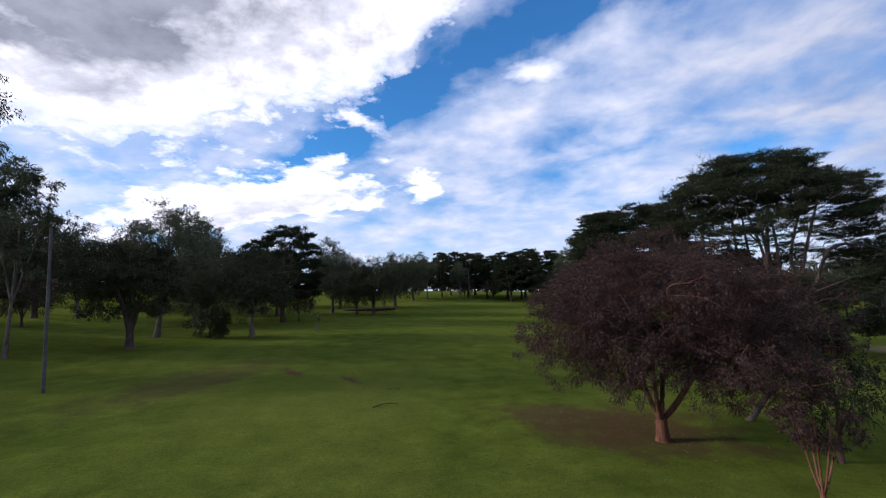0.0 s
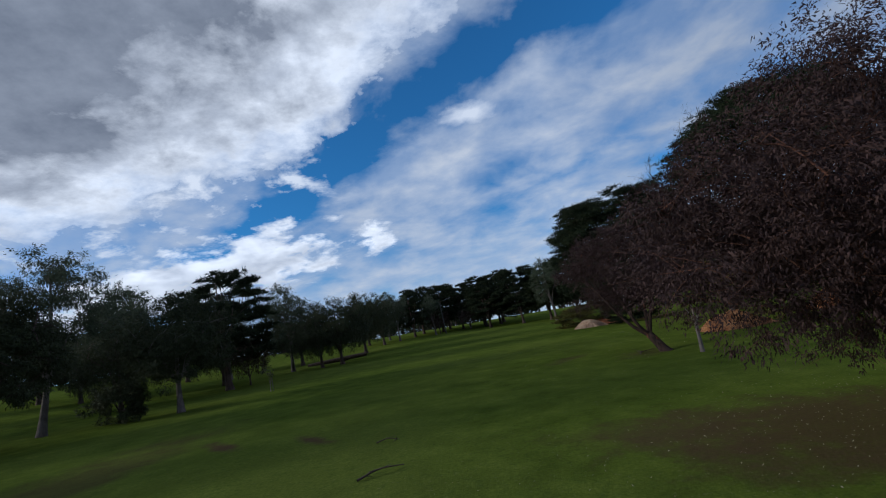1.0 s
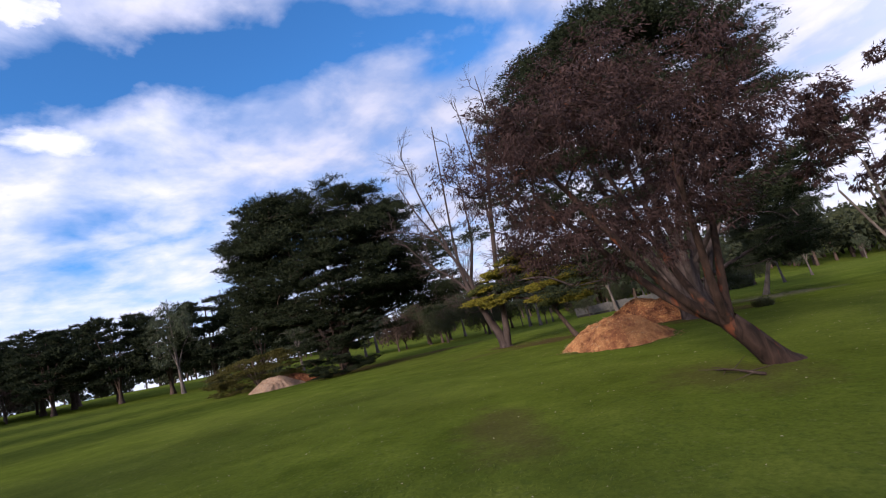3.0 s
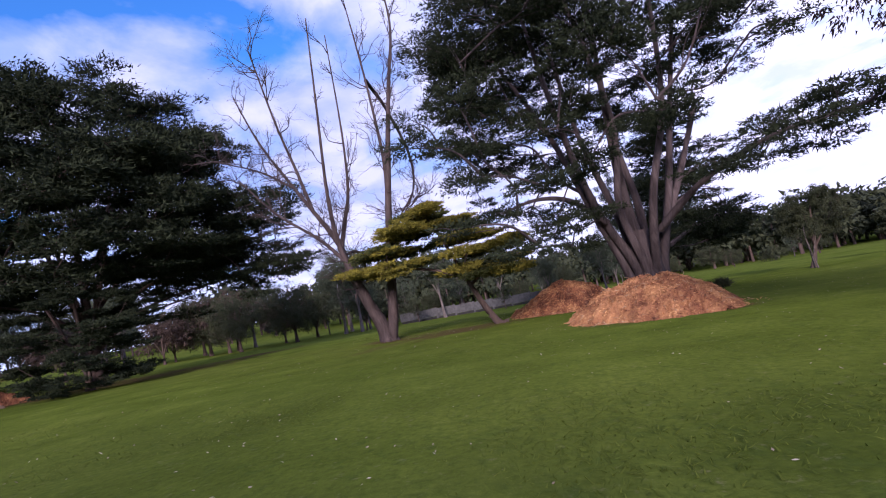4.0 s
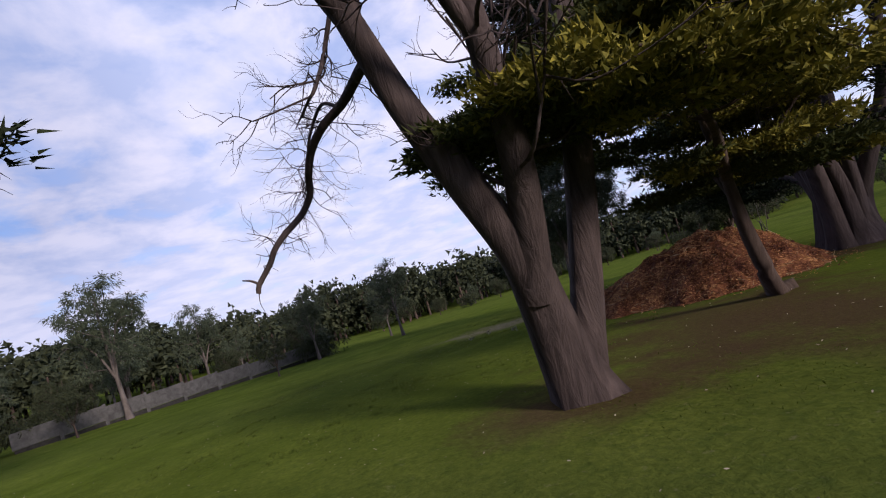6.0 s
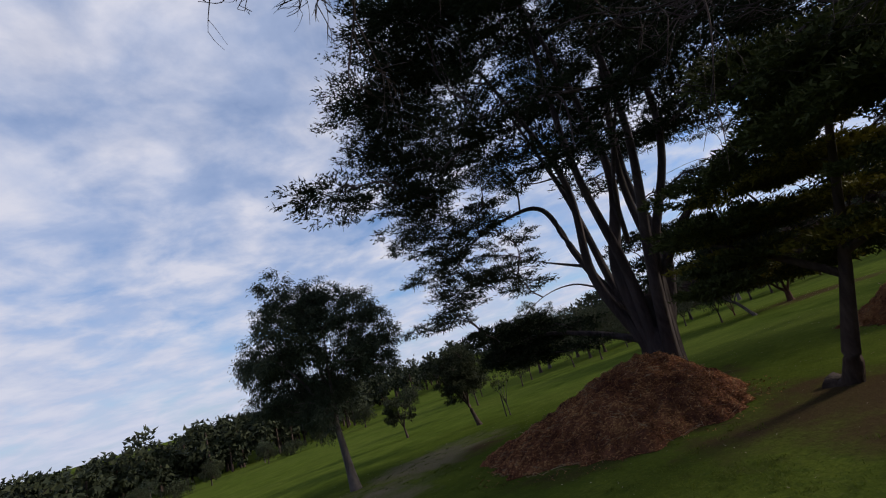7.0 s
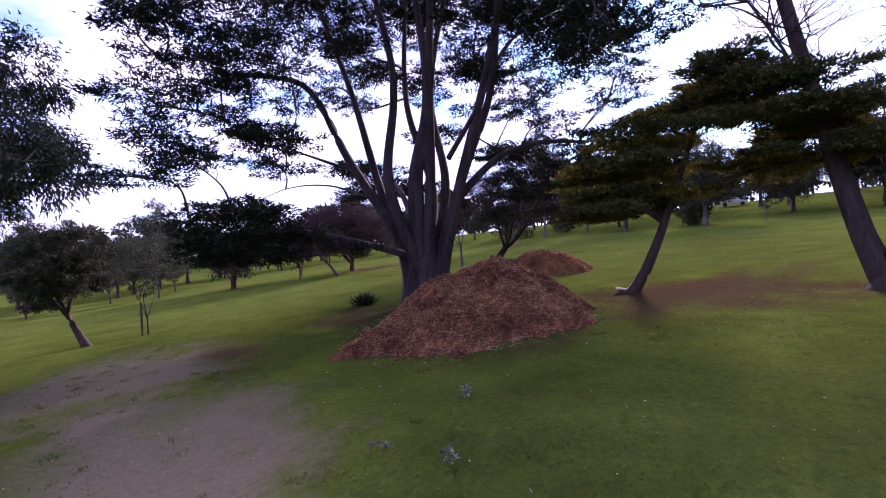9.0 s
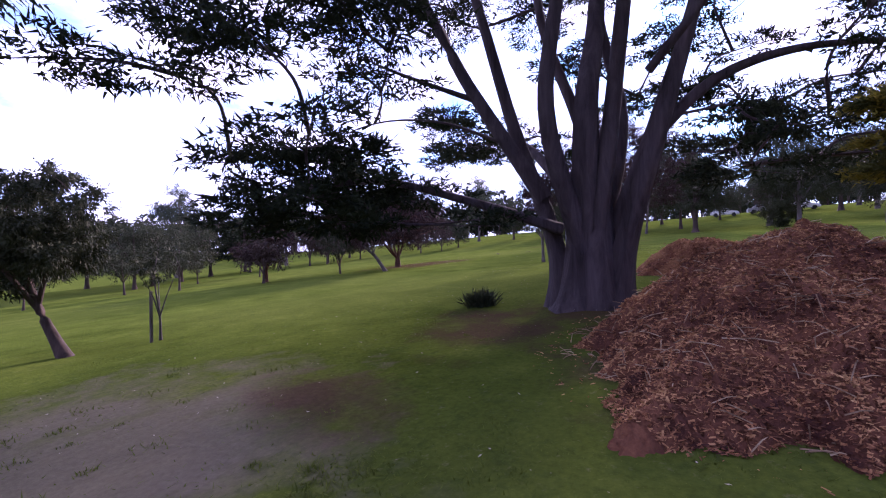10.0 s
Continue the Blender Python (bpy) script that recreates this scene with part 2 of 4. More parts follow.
GRASS = grass_material()
MULCH = mulch_material("wood mulch", (0.065, 0.024, 0.018), (0.20, 0.082, 0.044), (0.40, 0.20, 0.092))
CHIP = mulch_material("wood chips", (0.070, 0.027, 0.020), (0.36, 0.160, 0.076), (0.66, 0.38, 0.17))
PALE_HEAP = mulch_material("pale cuttings", (0.14, 0.08, 0.055), (0.28, 0.18, 0.13), (0.42, 0.30, 0.22))
BARK_PINE = bark_material("furrowed grey bark", (0.016, 0.012, 0.012), (0.098, 0.076, 0.078), 5.0, 0.14, 0.95)
BARK_BARE = bark_material("weathered grey bark", (0.016, 0.012, 0.012), (0.088, 0.066, 0.064), 7.0, 0.16, 0.95)
BARK_PAPER = bark_material("flaking red paperbark", (0.034, 0.014, 0.011), (0.17, 0.082, 0.058), 9.0)
BARK_FLAKE = flaked_bark()
BARK_GUM = bark_material("smooth grey gum bark", (0.036, 0.030, 0.029), (0.165, 0.14, 0.13), 4.0, 0.35, 0.35)
BARK_DARK = bark_material("dark rough bark", (0.022, 0.016, 0.014), (0.10, 0.07, 0.06), 6.0)
LEAF_PAPER = leaf_material("russet paperbark leaves", (0.020, 0.012, 0.013), (0.056, 0.032, 0.031), 0.10)
LEAF_GUM = leaf_material("grey-green gum leaves", (0.022, 0.033, 0.022), (0.084, 0.100, 0.060), 0.20)
LEAF_OLIVE = leaf_material("olive leaves", (0.015, 0.021, 0.012), (0.054, 0.062, 0.029), 0.13)
LEAF_FAR = leaf_material("far dark leaves", (0.014, 0.020, 0.012), (0.045, 0.052, 0.026), 0.08)
LEAF_PINE = leaf_material("dark cypress sprays", (0.010, 0.014, 0.010), (0.034, 0.044, 0.023), 0.06, 0.95)
# sunlit and shaded colours for the foliage of the golden conifer
LEAF_GOLD_LIT = leaf_material("sunlit golden cypress sprays", (0.050, 0.056, 0.011), (0.260, 0.220, 0.030), 0.13)
LEAF_GOLD_SHADED = leaf_material("shaded green cypress sprays", (0.020, 0.030, 0.011), (0.082, 0.090, 0.024), 0.10)
LEAF_BUSH = leaf_material("olive-gold cypress sprays", (0.022, 0.026, 0.009), (0.110, 0.096, 0.022), 0.10)
LEAF_PINK = leaf_material("brownish winter leaves", (0.028, 0.019, 0.017), (0.072, 0.050, 0.039), 0.12)
WALL_GREY = bark_material("weathered concrete", (0.035, 0.035, 0.037), (0.105, 0.103, 0.103), 3.0, 1.0, 0.2)
DARK_GAP = bark_material("dark gap shade", (0.012, 0.012, 0.012), (0.04, 0.038, 0.036), 4.0, 1.0, 0.2)

# ---- ground ----


def soft_clamp(u, a, b, w=0.6):
    return u + w * np.logaddexp(0, (a - u) / w) - w * np.logaddexp(0, (u - b) / w)


def ground_z(x, y):
    """One long slope that falls to the east, with a steeper rise far to the west and north."""
    x, y = np.asarray(x, float), np.asarray(y, float)
    u, v = soft_clamp(x / 20, -3.5, 5.0, 0.3), soft_clamp(y / 20, -2.5, 9.0, 0.4)
    rise = 0.06 * soft_clamp(-x - 30, 0, 45, 5) + 0.034 * soft_clamp(y - 95, 0, 85, 8)
    return 2.4505 - 1.0368 * u + 1.0755 * v + rise


def mesh_from(name, verts, faces, mats, smooth=False):
    """A mesh from arrays of corners and of faces that all have the same number of corners."""
    verts, faces = np.asarray(verts, np.float32), np.asarray(faces, np.int32)
    me = bpy.data.meshes.new(name)
    k = faces.shape[1]
    me.vertices.add(len(verts))
    me.vertices.foreach_set("co", verts.ravel())
    me.loops.add(faces.size)
    me.loops.foreach_set("vertex_index", faces.ravel())
    me.polygons.add(len(faces))
    me.polygons.foreach_set("loop_start", np.arange(0, faces.size, k, dtype=np.int32))
    me.polygons.foreach_set("use_smooth", np.full(len(faces), smooth))
    for mat in mats:
        me.materials.append(mat)
    me.update()
    me.validate()
    return me


def build_ground():
    def axis(a, b, step, far):
        mid = np.arange(a, b + 1e-6, step)
        out = np.array([step * (1.16 ** (k + 1) - 1) / 0.16 for k in range(40)])
        out = out[out < far]
        return np.concatenate([a - out[::-1], mid, b + out])

    xs, ys = axis(-45, 70, 0.8, 2500), axis(-20, 130, 0.8, 2500)
    x, y = np.meshgrid(xs, ys)
    z = ground_z(x, y) + 0.03 * np.sin(x * 0.9 + 1.3 * np.sin(y * 0.35)) * np.sin(y * 0.7 + np.sin(x * 0.4))
    verts = np.stack([x, y, z], -1).reshape(-1, 3)
    nx, ny = len(xs), len(ys)
    i = (np.arange(ny - 1)[:, None] * nx + np.arange(nx - 1)[None]).ravel()
    faces = np.stack([i, i + 1, i + nx + 1, i + nx], 1)
    ob = new("ground", mesh_from("ground", verts, faces, [GRASS], True))
    tagged(ob, "mown park lawn with worn earth patches", "lawn", kind="structure")


build_ground()

# ---- trees ----


def unit(v):
    return v / (np.linalg.norm(v, axis=-1, keepdims=True) + 1e-9)


def tube(path, radii, sides=7, flare=0.0, lumps=0, rng=None):
    """A tapered limb along a path: corners and faces."""
    p, r = np.asarray(path, float), np.asarray(radii, float)
    d = unit(np.gradient(p, axis=0))
    ref = np.where(np.abs(d[:, 2:3]) > 0.9, [[1.0, 0, 0]], [[0, 0, 1.0]])
    a = unit(np.cross(d, ref))
    b = np.cross(d, a)
    ang = np.arange(sides) * 2 * np.pi / sides
    rr = r[:, None] * np.ones(sides)
    if lumps:
        ph = rng.uniform(0, 6.28)
        fade = np.linspace(1, 0.25, len(p))[:, None]
        rr = rr * (1 + 0.16 * fade * np.cos(lumps * ang + ph) + 0.08 * fade * np.cos((lumps + 3) * ang + 2 * ph))
    ring = p[:, None] + rr[..., None] * (np.cos(ang)[None, :, None] * a[:, None] + np.sin(ang)[None, :, None] * b[:, None])
    k = np.arange(len(p) - 1)[:, None] * sides
    j = np.arange(sides)[None]
    faces = np.stack([k + j, k + (j + 1) % sides, k + sides + (j + 1) % sides, k + sides + j], -1).reshape(-1, 4)
    return ring.reshape(-1, 3), faces


def curve(points, n=10):
    """A smooth line through points (Catmull-Rom)."""
    p = np.asarray(points, float)
    if len(p) == 2:
        return p[0] + np.linspace(0, 1, n)[:, None] * (p[1] - p[0])
    q = np.concatenate([[2 * p[0] - p[1]], p, [2 * p[-1] - p[-2]]])
    out = []
    for i in range(1, len(q) - 2):
        t = np.linspace(0, 1, n, endpoint=False)[:, None]
        a, b, c, d = q[i - 1], q[i], q[i + 1], q[i + 2]
        out.append(0.5 * (2 * b + (c - a) * t + (2 * a - 5 * b + 4 * c - d) * t**2 + (3 * b - a - 3 * c + d) * t**3))
    return np.concatenate(out + [p[-1:]])


def joined(pieces):
    verts, faces, k = [], [], 0
    for v, f in pieces:
        verts.append(v)
        faces.append(f + k)
        k += len(v)
    return np.concatenate(verts), np.concatenate(faces)


def leaves(rng, pads, per, length, width, droop=0.2, spread=1.0, up=0.0, shell=0.4, tufts=16, loose=0.20, needles=False):
    """Small leaves that fill pads (centre, three radii), each a thin rhomb."""
    c = np.array([p[0] for p in pads], float)
    r = np.array([p[1] for p in pads], float)
    size = np.cbrt(r.prod(1))
    n = np.maximum(4, (per * (size / size.mean()) ** 2).astype(int))
    k = np.repeat(np.arange(len(pads)), n)
    # leaves sit in tufts at the twig ends
    way = unit(rng.normal(size=(len(pads), tufts, 3)))
    tuft = way * (rng.random((len(pads), tufts, 1)) ** shell)
    at = tuft[k, rng.integers(0, tufts, len(k))] + loose * rng.normal(size=(len(k), 3))
    pos = c[k] + at * r[k]
    aim = unit(spread * unit(at * r[k]) + rng.normal(size=(len(k), 3)) * 0.7 + np.array([0, 0, up - droop * 2]))
    side = unit(np.cross(aim, rng.normal(size=(len(k), 3))))
    ln = length * rng.uniform(0.6, 1.4, (len(k), 1))
    wd = width * rng.uniform(0.7, 1.3, (len(k), 1))
    if needles:
        v = np.stack([pos - side * wd / 2, pos + side * wd / 2, pos + aim * ln], 1)
        return v.reshape(-1, 3), np.arange(3 * len(k)).reshape(-1, 3)
    v = np.stack([pos, pos + aim * ln * 0.45 + side * wd / 2, pos + aim * ln, pos + aim * ln * 0.45 - side * wd / 2], 1)
    return v.reshape(-1, 3), np.arange(4 * len(k)).reshape(-1, 4)


def part(name, data, parent, label=""):
    ob = new(name, data)
    ob.parent = parent
    return tagged(ob, label)


def stem_points(stems):
    return np.concatenate([np.column_stack([curve(p, 8), np.full(len(curve(p, 8)), k)]) for k, (p, a, b) in enumerate(stems)])


def grow(rng, stems, pads, thick=0.05, every=1, bend=0.25, sides=5, low=0.25, twigs=4):
    """Branches that leave the nearest lower stem point and reach into the pads."""
    pts = stem_points(stems)[:, :3]
    floor_z = pts[:, 2].min() + low * np.ptp(pts[:, 2])
    pts = pts[pts[:, 2] >= floor_z - 0.01]
    todo = [(np.asarray(c, float), np.asarray(r, float)) for c, r in pads[::every]]
    todo.sort(key=lambda p: np.linalg.norm(pts - p[0], axis=1).min())
    out = []
    for c, r in todo:
        d = np.linalg.norm(pts - c, axis=1) + 1.2 * np.maximum(0, pts[:, 2] - c[2] + 0.2)
        a = pts[d.argmin()]
        long = np.linalg.norm(c - a)
        mid = (a + c) / 2 + rng.normal(size=3) * 0.12 * long + np.array([0, 0, bend * long * 0.35])
        w = thick * (0.35 + 0.2 * long)
        path = curve([a, mid, c], 5 if twigs > 1 else 3)
        out.append(tube(path, np.linspace(w, w * 0.35, len(path)), sides))
        pts = np.concatenate([pts, path[4:9:2]])
        for _ in range(twigs):
            s = path[rng.integers(3, len(path))]
            e = c + np.clip(rng.normal(size=3), -1.0, 1.0) * r * 0.75
            out.append(tube(curve([s, (s + e) / 2 + rng.normal(size=3) * 0.12 * r, e], 3), np.linspace(w * 0.35, w * 0.08, 7), 4 if twigs > 1 else 3))
    return joined(out)


def make_tree(name, x, y, stems, pads, leaf, bark, label, per, length, width, seed=1, droop=0.2, up=0.0, thick=0.05, every=1, sides=9, lumps=0, sink=0.15, extra=None, group="", shell=0.4, spread=1.0, bend=0.25, tufts=16, loose=0.20, twigs=4, needles=False):
    """A tree: stems [(points, first radius, last radius)], foliage pads, and branches between them."""
    rng = np.random.default_rng(seed)
    root = new(name)
    root.location = (x, y, float(ground_z(x, y)) - sink)
    tagged(root, label, "tree", group)
    for k, (p, a, b) in enumerate(stems):
        path = curve(p, 8)
        s = np.linspace(0, 1, len(path))
        rad = a + (b - a) * s**0.8
        if k == 0 or p[0][2] < 0.3:
            rad = rad * (1 + 0.55 * np.exp(-s * len(path) / 2.2))
        v, f = tube(path, rad, sides, 0, lumps, rng)
        part("trunk" if k == 0 else "limb", mesh_from("stem", v, f, [bark], True), root)
    if pads:
        v, f = grow(rng, stems, pads, thick, every, bend, 5 if twigs > 1 else 3, twigs=twigs)
        tagged(part("branchwork", mesh_from("branchwork", v, f, [bark], True), root), kind="stuff")
        v, f = leaves(rng, pads, per, length, width, droop, spread, up, shell, tufts, loose, needles)
        part("crown", mesh_from("crown", v, f, [leaf]), root)
    for leaf2, pads2, per2 in extra or ():
        v, f = leaves(rng, pads2, per2, length, width, droop, spread, up, shell, tufts, loose, needles)
        part("crown", mesh_from("crown", v, f, [leaf2]), root)
    return root


def dome(rng, n, cx, cy, z0, z1, rx, ry, size, flat=0.6, hollow=0.55, power=0.5):
    """Pads through the outer part of a round crown."""
    pads = []
    while len(pads) < n:
        v = unit(rng.normal(size=3)) * rng.uniform(hollow, 1.0)
        z = (v[2] + 1) / 2
        pads.append(((cx + v[0] * rx, cy + v[1] * ry, z0 + (z1 - z0) * z), np.array([size, size, size * flat]) * rng.uniform(0.7, 1.3)))
    return pads


def tiers(rng, n, cx, cy, z0, z1, radius, size, flat=0.3, inner=0.35):
    """Flat plates of foliage: radius(s) gives the crown's reach at height share s."""
    pads = []
    for _ in range(n):
        s = rng.random()
        a, q = rng.uniform(0, 2 * np.pi), radius(s) * rng.uniform(inner, 1.0) ** 0.6
        w = size * rng.uniform(0.7, 1.3)
        pads.append(((cx + q * np.cos(a), cy + q * np.sin(a), z0 + (z1 - z0) * s), np.array([w, w, w * flat])))
    return pads

# ---- paperbarks beside the start of the way ----


def paperbark(x, y, h, r, seed, label, fork=0.9, lean=(0, 0), n=80, per=420, low=0.27, trunk=0.24, shift=(0, 0), leaf=None, bark=None, size=0.24, group="paperbarks on the lawn"):
    rng = np.random.default_rng(seed)
    lx, ly = lean
    cx, cy = lx + shift[0], ly + shift[1]
    stems = [([(0, 0, 0), (0.45 * lx, 0.45 * ly, fork * 0.6), (lx * 0.8, ly * 0.8, fork)], trunk, trunk * 0.8)]
    for k in range(5):
        a = k * 1.26 + rng.uniform(-0.3, 0.3)
        q = r * rng.uniform(0.35, 0.6)
        top = h * rng.uniform(0.55, 0.75)
        stems.append(([(lx * 0.8, ly * 0.8, fork * 0.92), (lx + (cx - lx) * 0.3 + 0.35 * q * np.cos(a), ly + (cy - ly) * 0.3 + 0.35 * q * np.sin(a), fork + 0.25 * (top - fork)), (cx + q * np.cos(a), cy + q * np.sin(a), top)], trunk * 0.5, trunk * 0.2))
    pads = dome(rng, n, cx, cy, h * low, h, r, r, r * size, 0.75, 0.5)
    return make_tree("paperbark_tree", x, y, stems, pads, leaf or LEAF_PAPER, bark or BARK_PAPER, label, per, 0.085, 0.028, seed, 0.45, 0, trunk * 0.19, 1, group=group, tufts=30, loose=0.095, needles=True, twigs=5)


paperbark(0.95, 23.0, 7.1, 4.5, 11, "russet paperbark with a round crown and flaking forked trunk", n=125, per=1750, shift=(0.3, -0.4), low=0.24, size=0.26)
paperbark(1.9, 17.9, 3.8, 1.15, 12, "young multi-stemmed paperbark with sparse russet leaves", 0.5, n=30, per=300, trunk=0.08, low=0.34, size=0.3)
paperbark(9.6, 17.4, 4.6, 2.0, 13, "russet paperbark beside the larger one", n=45, per=1100, trunk=0.16)
paperbark(5.9, 24.9, 5.0, 2.3, 16, "small leaning paperbark with a pale bent trunk", 1.4, (1.0, -0.7), n=48, per=700, low=0.36, trunk=0.13, size=0.26, bark=BARK_GUM)
paperbark(7.05, 38.6, 7.5, 3.7, 14, "leaning paperbark with a dark bent trunk and thin russet crown", 1.15, (-0.35, 0.85), n=115, per=760, low=0.33, trunk=0.25, shift=(0.2, 1.0), size=0.21, bark=BARK_FLAKE)
paperbark(7.1, 36.2, 5.4, 1.35, 15, "slim pale-stemmed gum with a small russet crown", 1.6, (0.2, 0.0), n=34, per=520, low=0.45, trunk=0.09, bark=BARK_GUM)

# ---- the old multi-stemmed cypress ----


def old_cypress(x, y):
    rng = np.random.default_rng(21)
    stems = []
    tips = [(-3.0, -1.6, 13.8), (-1.6, 1.5, 14.8), (0.2, -0.5, 15.8), (1.5, 1.6, 14.4), (2.6, -1.2, 13.6), (0.6, -4.2, 12.8), (1.2, 4.2, 12.6), (-0.8, 3.0, 14.4)]
    for k, (tx, ty, tz) in enumerate(tips):
        b = np.array([tx, ty, 0]) * 0.145
        j, w = rng.normal(size=(3, 2)) * np.array([[0.08], [0.22], [0.45]]), rng.uniform(0.8, 1.1)
        stems.append(([(b[0], b[1], 0), (b[0] * 1.2 + j[0, 0], b[1] * 1.2 + j[0, 1], 1.6), (tx * 0.40 + j[1, 0], ty * 0.40 + j[1, 1], 4.4), (tx * 0.66 + j[2, 0], ty * 0.66 + j[2, 1], 8.2), (tx, ty, tz)], 0.30 * w if k != 2 else 0.46, 0.07))
    stems.insert(0, ([(0, 0, 0), (0.05, 0.02, 0.9), (0.0, 0.05, 2.0), (0.0, 0.0, 3.2)], 0.80, 0.42))
    # heavy side limbs
    stems.append(([(0.2, -0.9, 2.6), (0.5, -2.6, 5.4), (0.74, -4.0, 8.1), (2.2, -4.8, 8.3), (4.2, -5.4, 7.6)], 0.19, 0.04))
    stems.append(([(-0.2, 1.3, 3.8), (-0.5, 2.6, 5.0), (-0.6, 4.0, 5.4), (-0.4, 5.6, 5.2)], 0.15, 0.05))
    stems.append(([(-0.6, -0.6, 3.0), (-2.2, -1.9, 4.4), (-4.2, -3.4, 5.2), (-6.6, -4.8, 5.2)], 0.15, 0.05))
    stems.append(([(0.4, -1.9, 4.0), (0.9, -3.2, 4.5), (1.8, -4.4, 4.4), (3.0, -5.4, 3.6)], 0.045, 0.006))
    stems.append(([(0.4, -0.5, 1.9), (1.4, -2.2, 2.5), (2.8, -3.8, 2.9), (4.2, -5.2, 2.5)], 0.13, 0.04))
    stems.append(([(0.45, -2.4, 5.0), (0.9, -3.6, 5.5), (1.28, -4.5, 5.9), (1.5, -5.0, 6.2)], 0.07, 0.012))
    stems.append(([(0.6, 1.3, 5.0), (1.2, 2.6, 6.4), (1.0, 3.4, 8.0), (1.3, 4.6, 8.6)], 0.09, 0.03))
    pads = []
    for _ in range(245):
        a, e = rng.uniform(0, 2 * np.pi), rng.random()
        # an umbrella: a domed top and a hollow underside
        q = 8.0 * np.sqrt(rng.uniform(0.04, 1.0))
        roof = 17.0 - 0.05 * q * q - 0.0003 * q**4
        z = roof - rng.exponential(1.0) - 0.25
        if z < 5.0:
            z = rng.uniform(5.0, 7.5)
        w = rng.uniform(0.75, 1.25)
        pads.append(((q * np.cos(a), q * np.sin(a) * (0.90 if np.sin(a) > 0 else 0.80) + 0.5, z), np.array([1.35 * w, 1.35 * w, 0.34 * w])))
    for _ in range(62):
        a, q, w = rng.uniform(0, 2 * np.pi), 8.0 * np.sqrt(rng.uniform(0.06, 1.0)), rng.uniform(0.7, 1.15)
        pads.append(((q * np.cos(a), q * np.sin(a) * 0.84 + 0.4, rng.uniform(7.8, 14.6 - 0.05 * q * q)), np.array([1.2 * w, 1.2 * w, 0.30 * w])))
    for cx, cy, z0, z1, n in ((4.6, -4.2, 5.4, 9.6, 34), (3.8, -5.2, 4.4, 6.0, 7), (3.1, -4.6, 2.0, 3.6, 22), (-4.4, 5.0, 4.2, 6.0, 7), (-5.4, -4.2, 4.4, 6.2, 16), (-1.6, 4.4, 3.0, 4.8, 8), (-2.6, 6.0, 7.2, 9.6, 7), (1.6, 5.8, 5.0, 8.8, 9), (7.2, 0.0, 7.6, 11.0, 14), (-5.0, 1.5, 5.5, 9.0, 12)):
        for _ in range(n):
            w = rng.uniform(0.7, 1.2)
            pads.append(((cx + rng.normal() * 1.5, cy + rng.normal() * 1.2, rng.uniform(z0, z1)), np.array([1.2 * w, 1.2 * w, 0.30 * w])))
    return make_tree("cypress_tree", x, y, stems, pads, LEAF_PINE, BARK_PINE, "old multi-stemmed cypress with a wide dark umbrella crown", 800, 0.16, 0.05, 21, 0.1, 0.25, 0.06, 1, 12, 5, 0.2, bend=0.2, tufts=26, loose=0.12, needles=True, twigs=3)


old_cypress(23.06, 40.52)


def broad_cypress(x, y, h, r, seed, label, n=150, per=300, low=0.12, trunk=0.42, leaf=None, length=0.30, group="", twigs=4, boughs=()):
    rng = np.random.default_rng(seed)
    stems = [([(0, 0, 0), (0.1, 0.1, h * 0.3), (0, 0.2, h * 0.93)], trunk, 0.06)]
    for k in range(4):
        a = k * 1.57 + rng.uniform(-0.4, 0.4)
        stems.append(([(0, 0, h * 0.10), (0.12 * r * np.cos(a), 0.12 * r * np.sin(a), h * 0.35), (0.45 * r * np.cos(a), 0.45 * r * np.sin(a), h * 0.85)], trunk * 0.5, 0.05))
    reach = lambda s: r * (1 - abs((s - 0.42) / 0.66) ** 2.6) ** (1 / 2.2)
    pads = tiers(rng, n, 0, 0, h * low, h * 0.97, reach, r * 0.235, 0.22, 0.45)
    # heavy side boughs: end of the limb, spread and number of plates
    for bx, by, bz, wide, count in boughs:
        stems.append(([(0, 0, bz * 0.45), (bx * 0.35, by * 0.35, bz * 0.8), (bx, by, bz)], trunk * 0.32, 0.04))
        for _ in range(count):
            w = rng.uniform(0.7, 1.2)
            pads.append(((bx * rng.uniform(0.55, 1.15) + rng.normal() * wide, by * rng.uniform(0.55, 1.15) + rng.normal() * wide, bz + rng.normal() * 0.7), np.array([1.35 * w, 1.35 * w, 0.30 * w])))
    return make_tree("cypress_tree", x, y, stems, pads, leaf or LEAF_PINE, BARK_DARK, label, per, length, length * 0.30, seed, 0.05, 0.3, trunk * 0.13, 1, 9, 4, group=group, tufts=22, loose=0.13, twigs=twigs, needles=True)


broad_cypress(27.8, 69.5, 17.0, 8.2, 22, "broad dark cypress with layered flat-topped crown", 300, 820, length=0.25, low=0.32, boughs=((4.0, -8.2, 8.6, 1.2, 30), (4.2, -8.9, 5.2, 1.2, 28), (5.0, -9.4, 6.9, 1.0, 16), (3.2, -6.4, 12.5, 1.3, 16), (-4.6, 4.2, 6.0, 1.3, 12), (2.4, -4.8, 4.2, 1.2, 10)))
broad_cypress(24.6, 67.2, 5.4, 3.2, 23, "low dark cypress beneath the broad one", 90, 900, length=0.13, low=0.08, trunk=0.16)
broad_cypress(22.6, 75.4, 3.2, 3.6, 24, "low golden-tipped conifer spreading beside pale cuttings", 80, 700, length=0.13, low=0.02, trunk=0.12, leaf=LEAF_BUSH)


# ---- the bare twin-stemmed tree ----


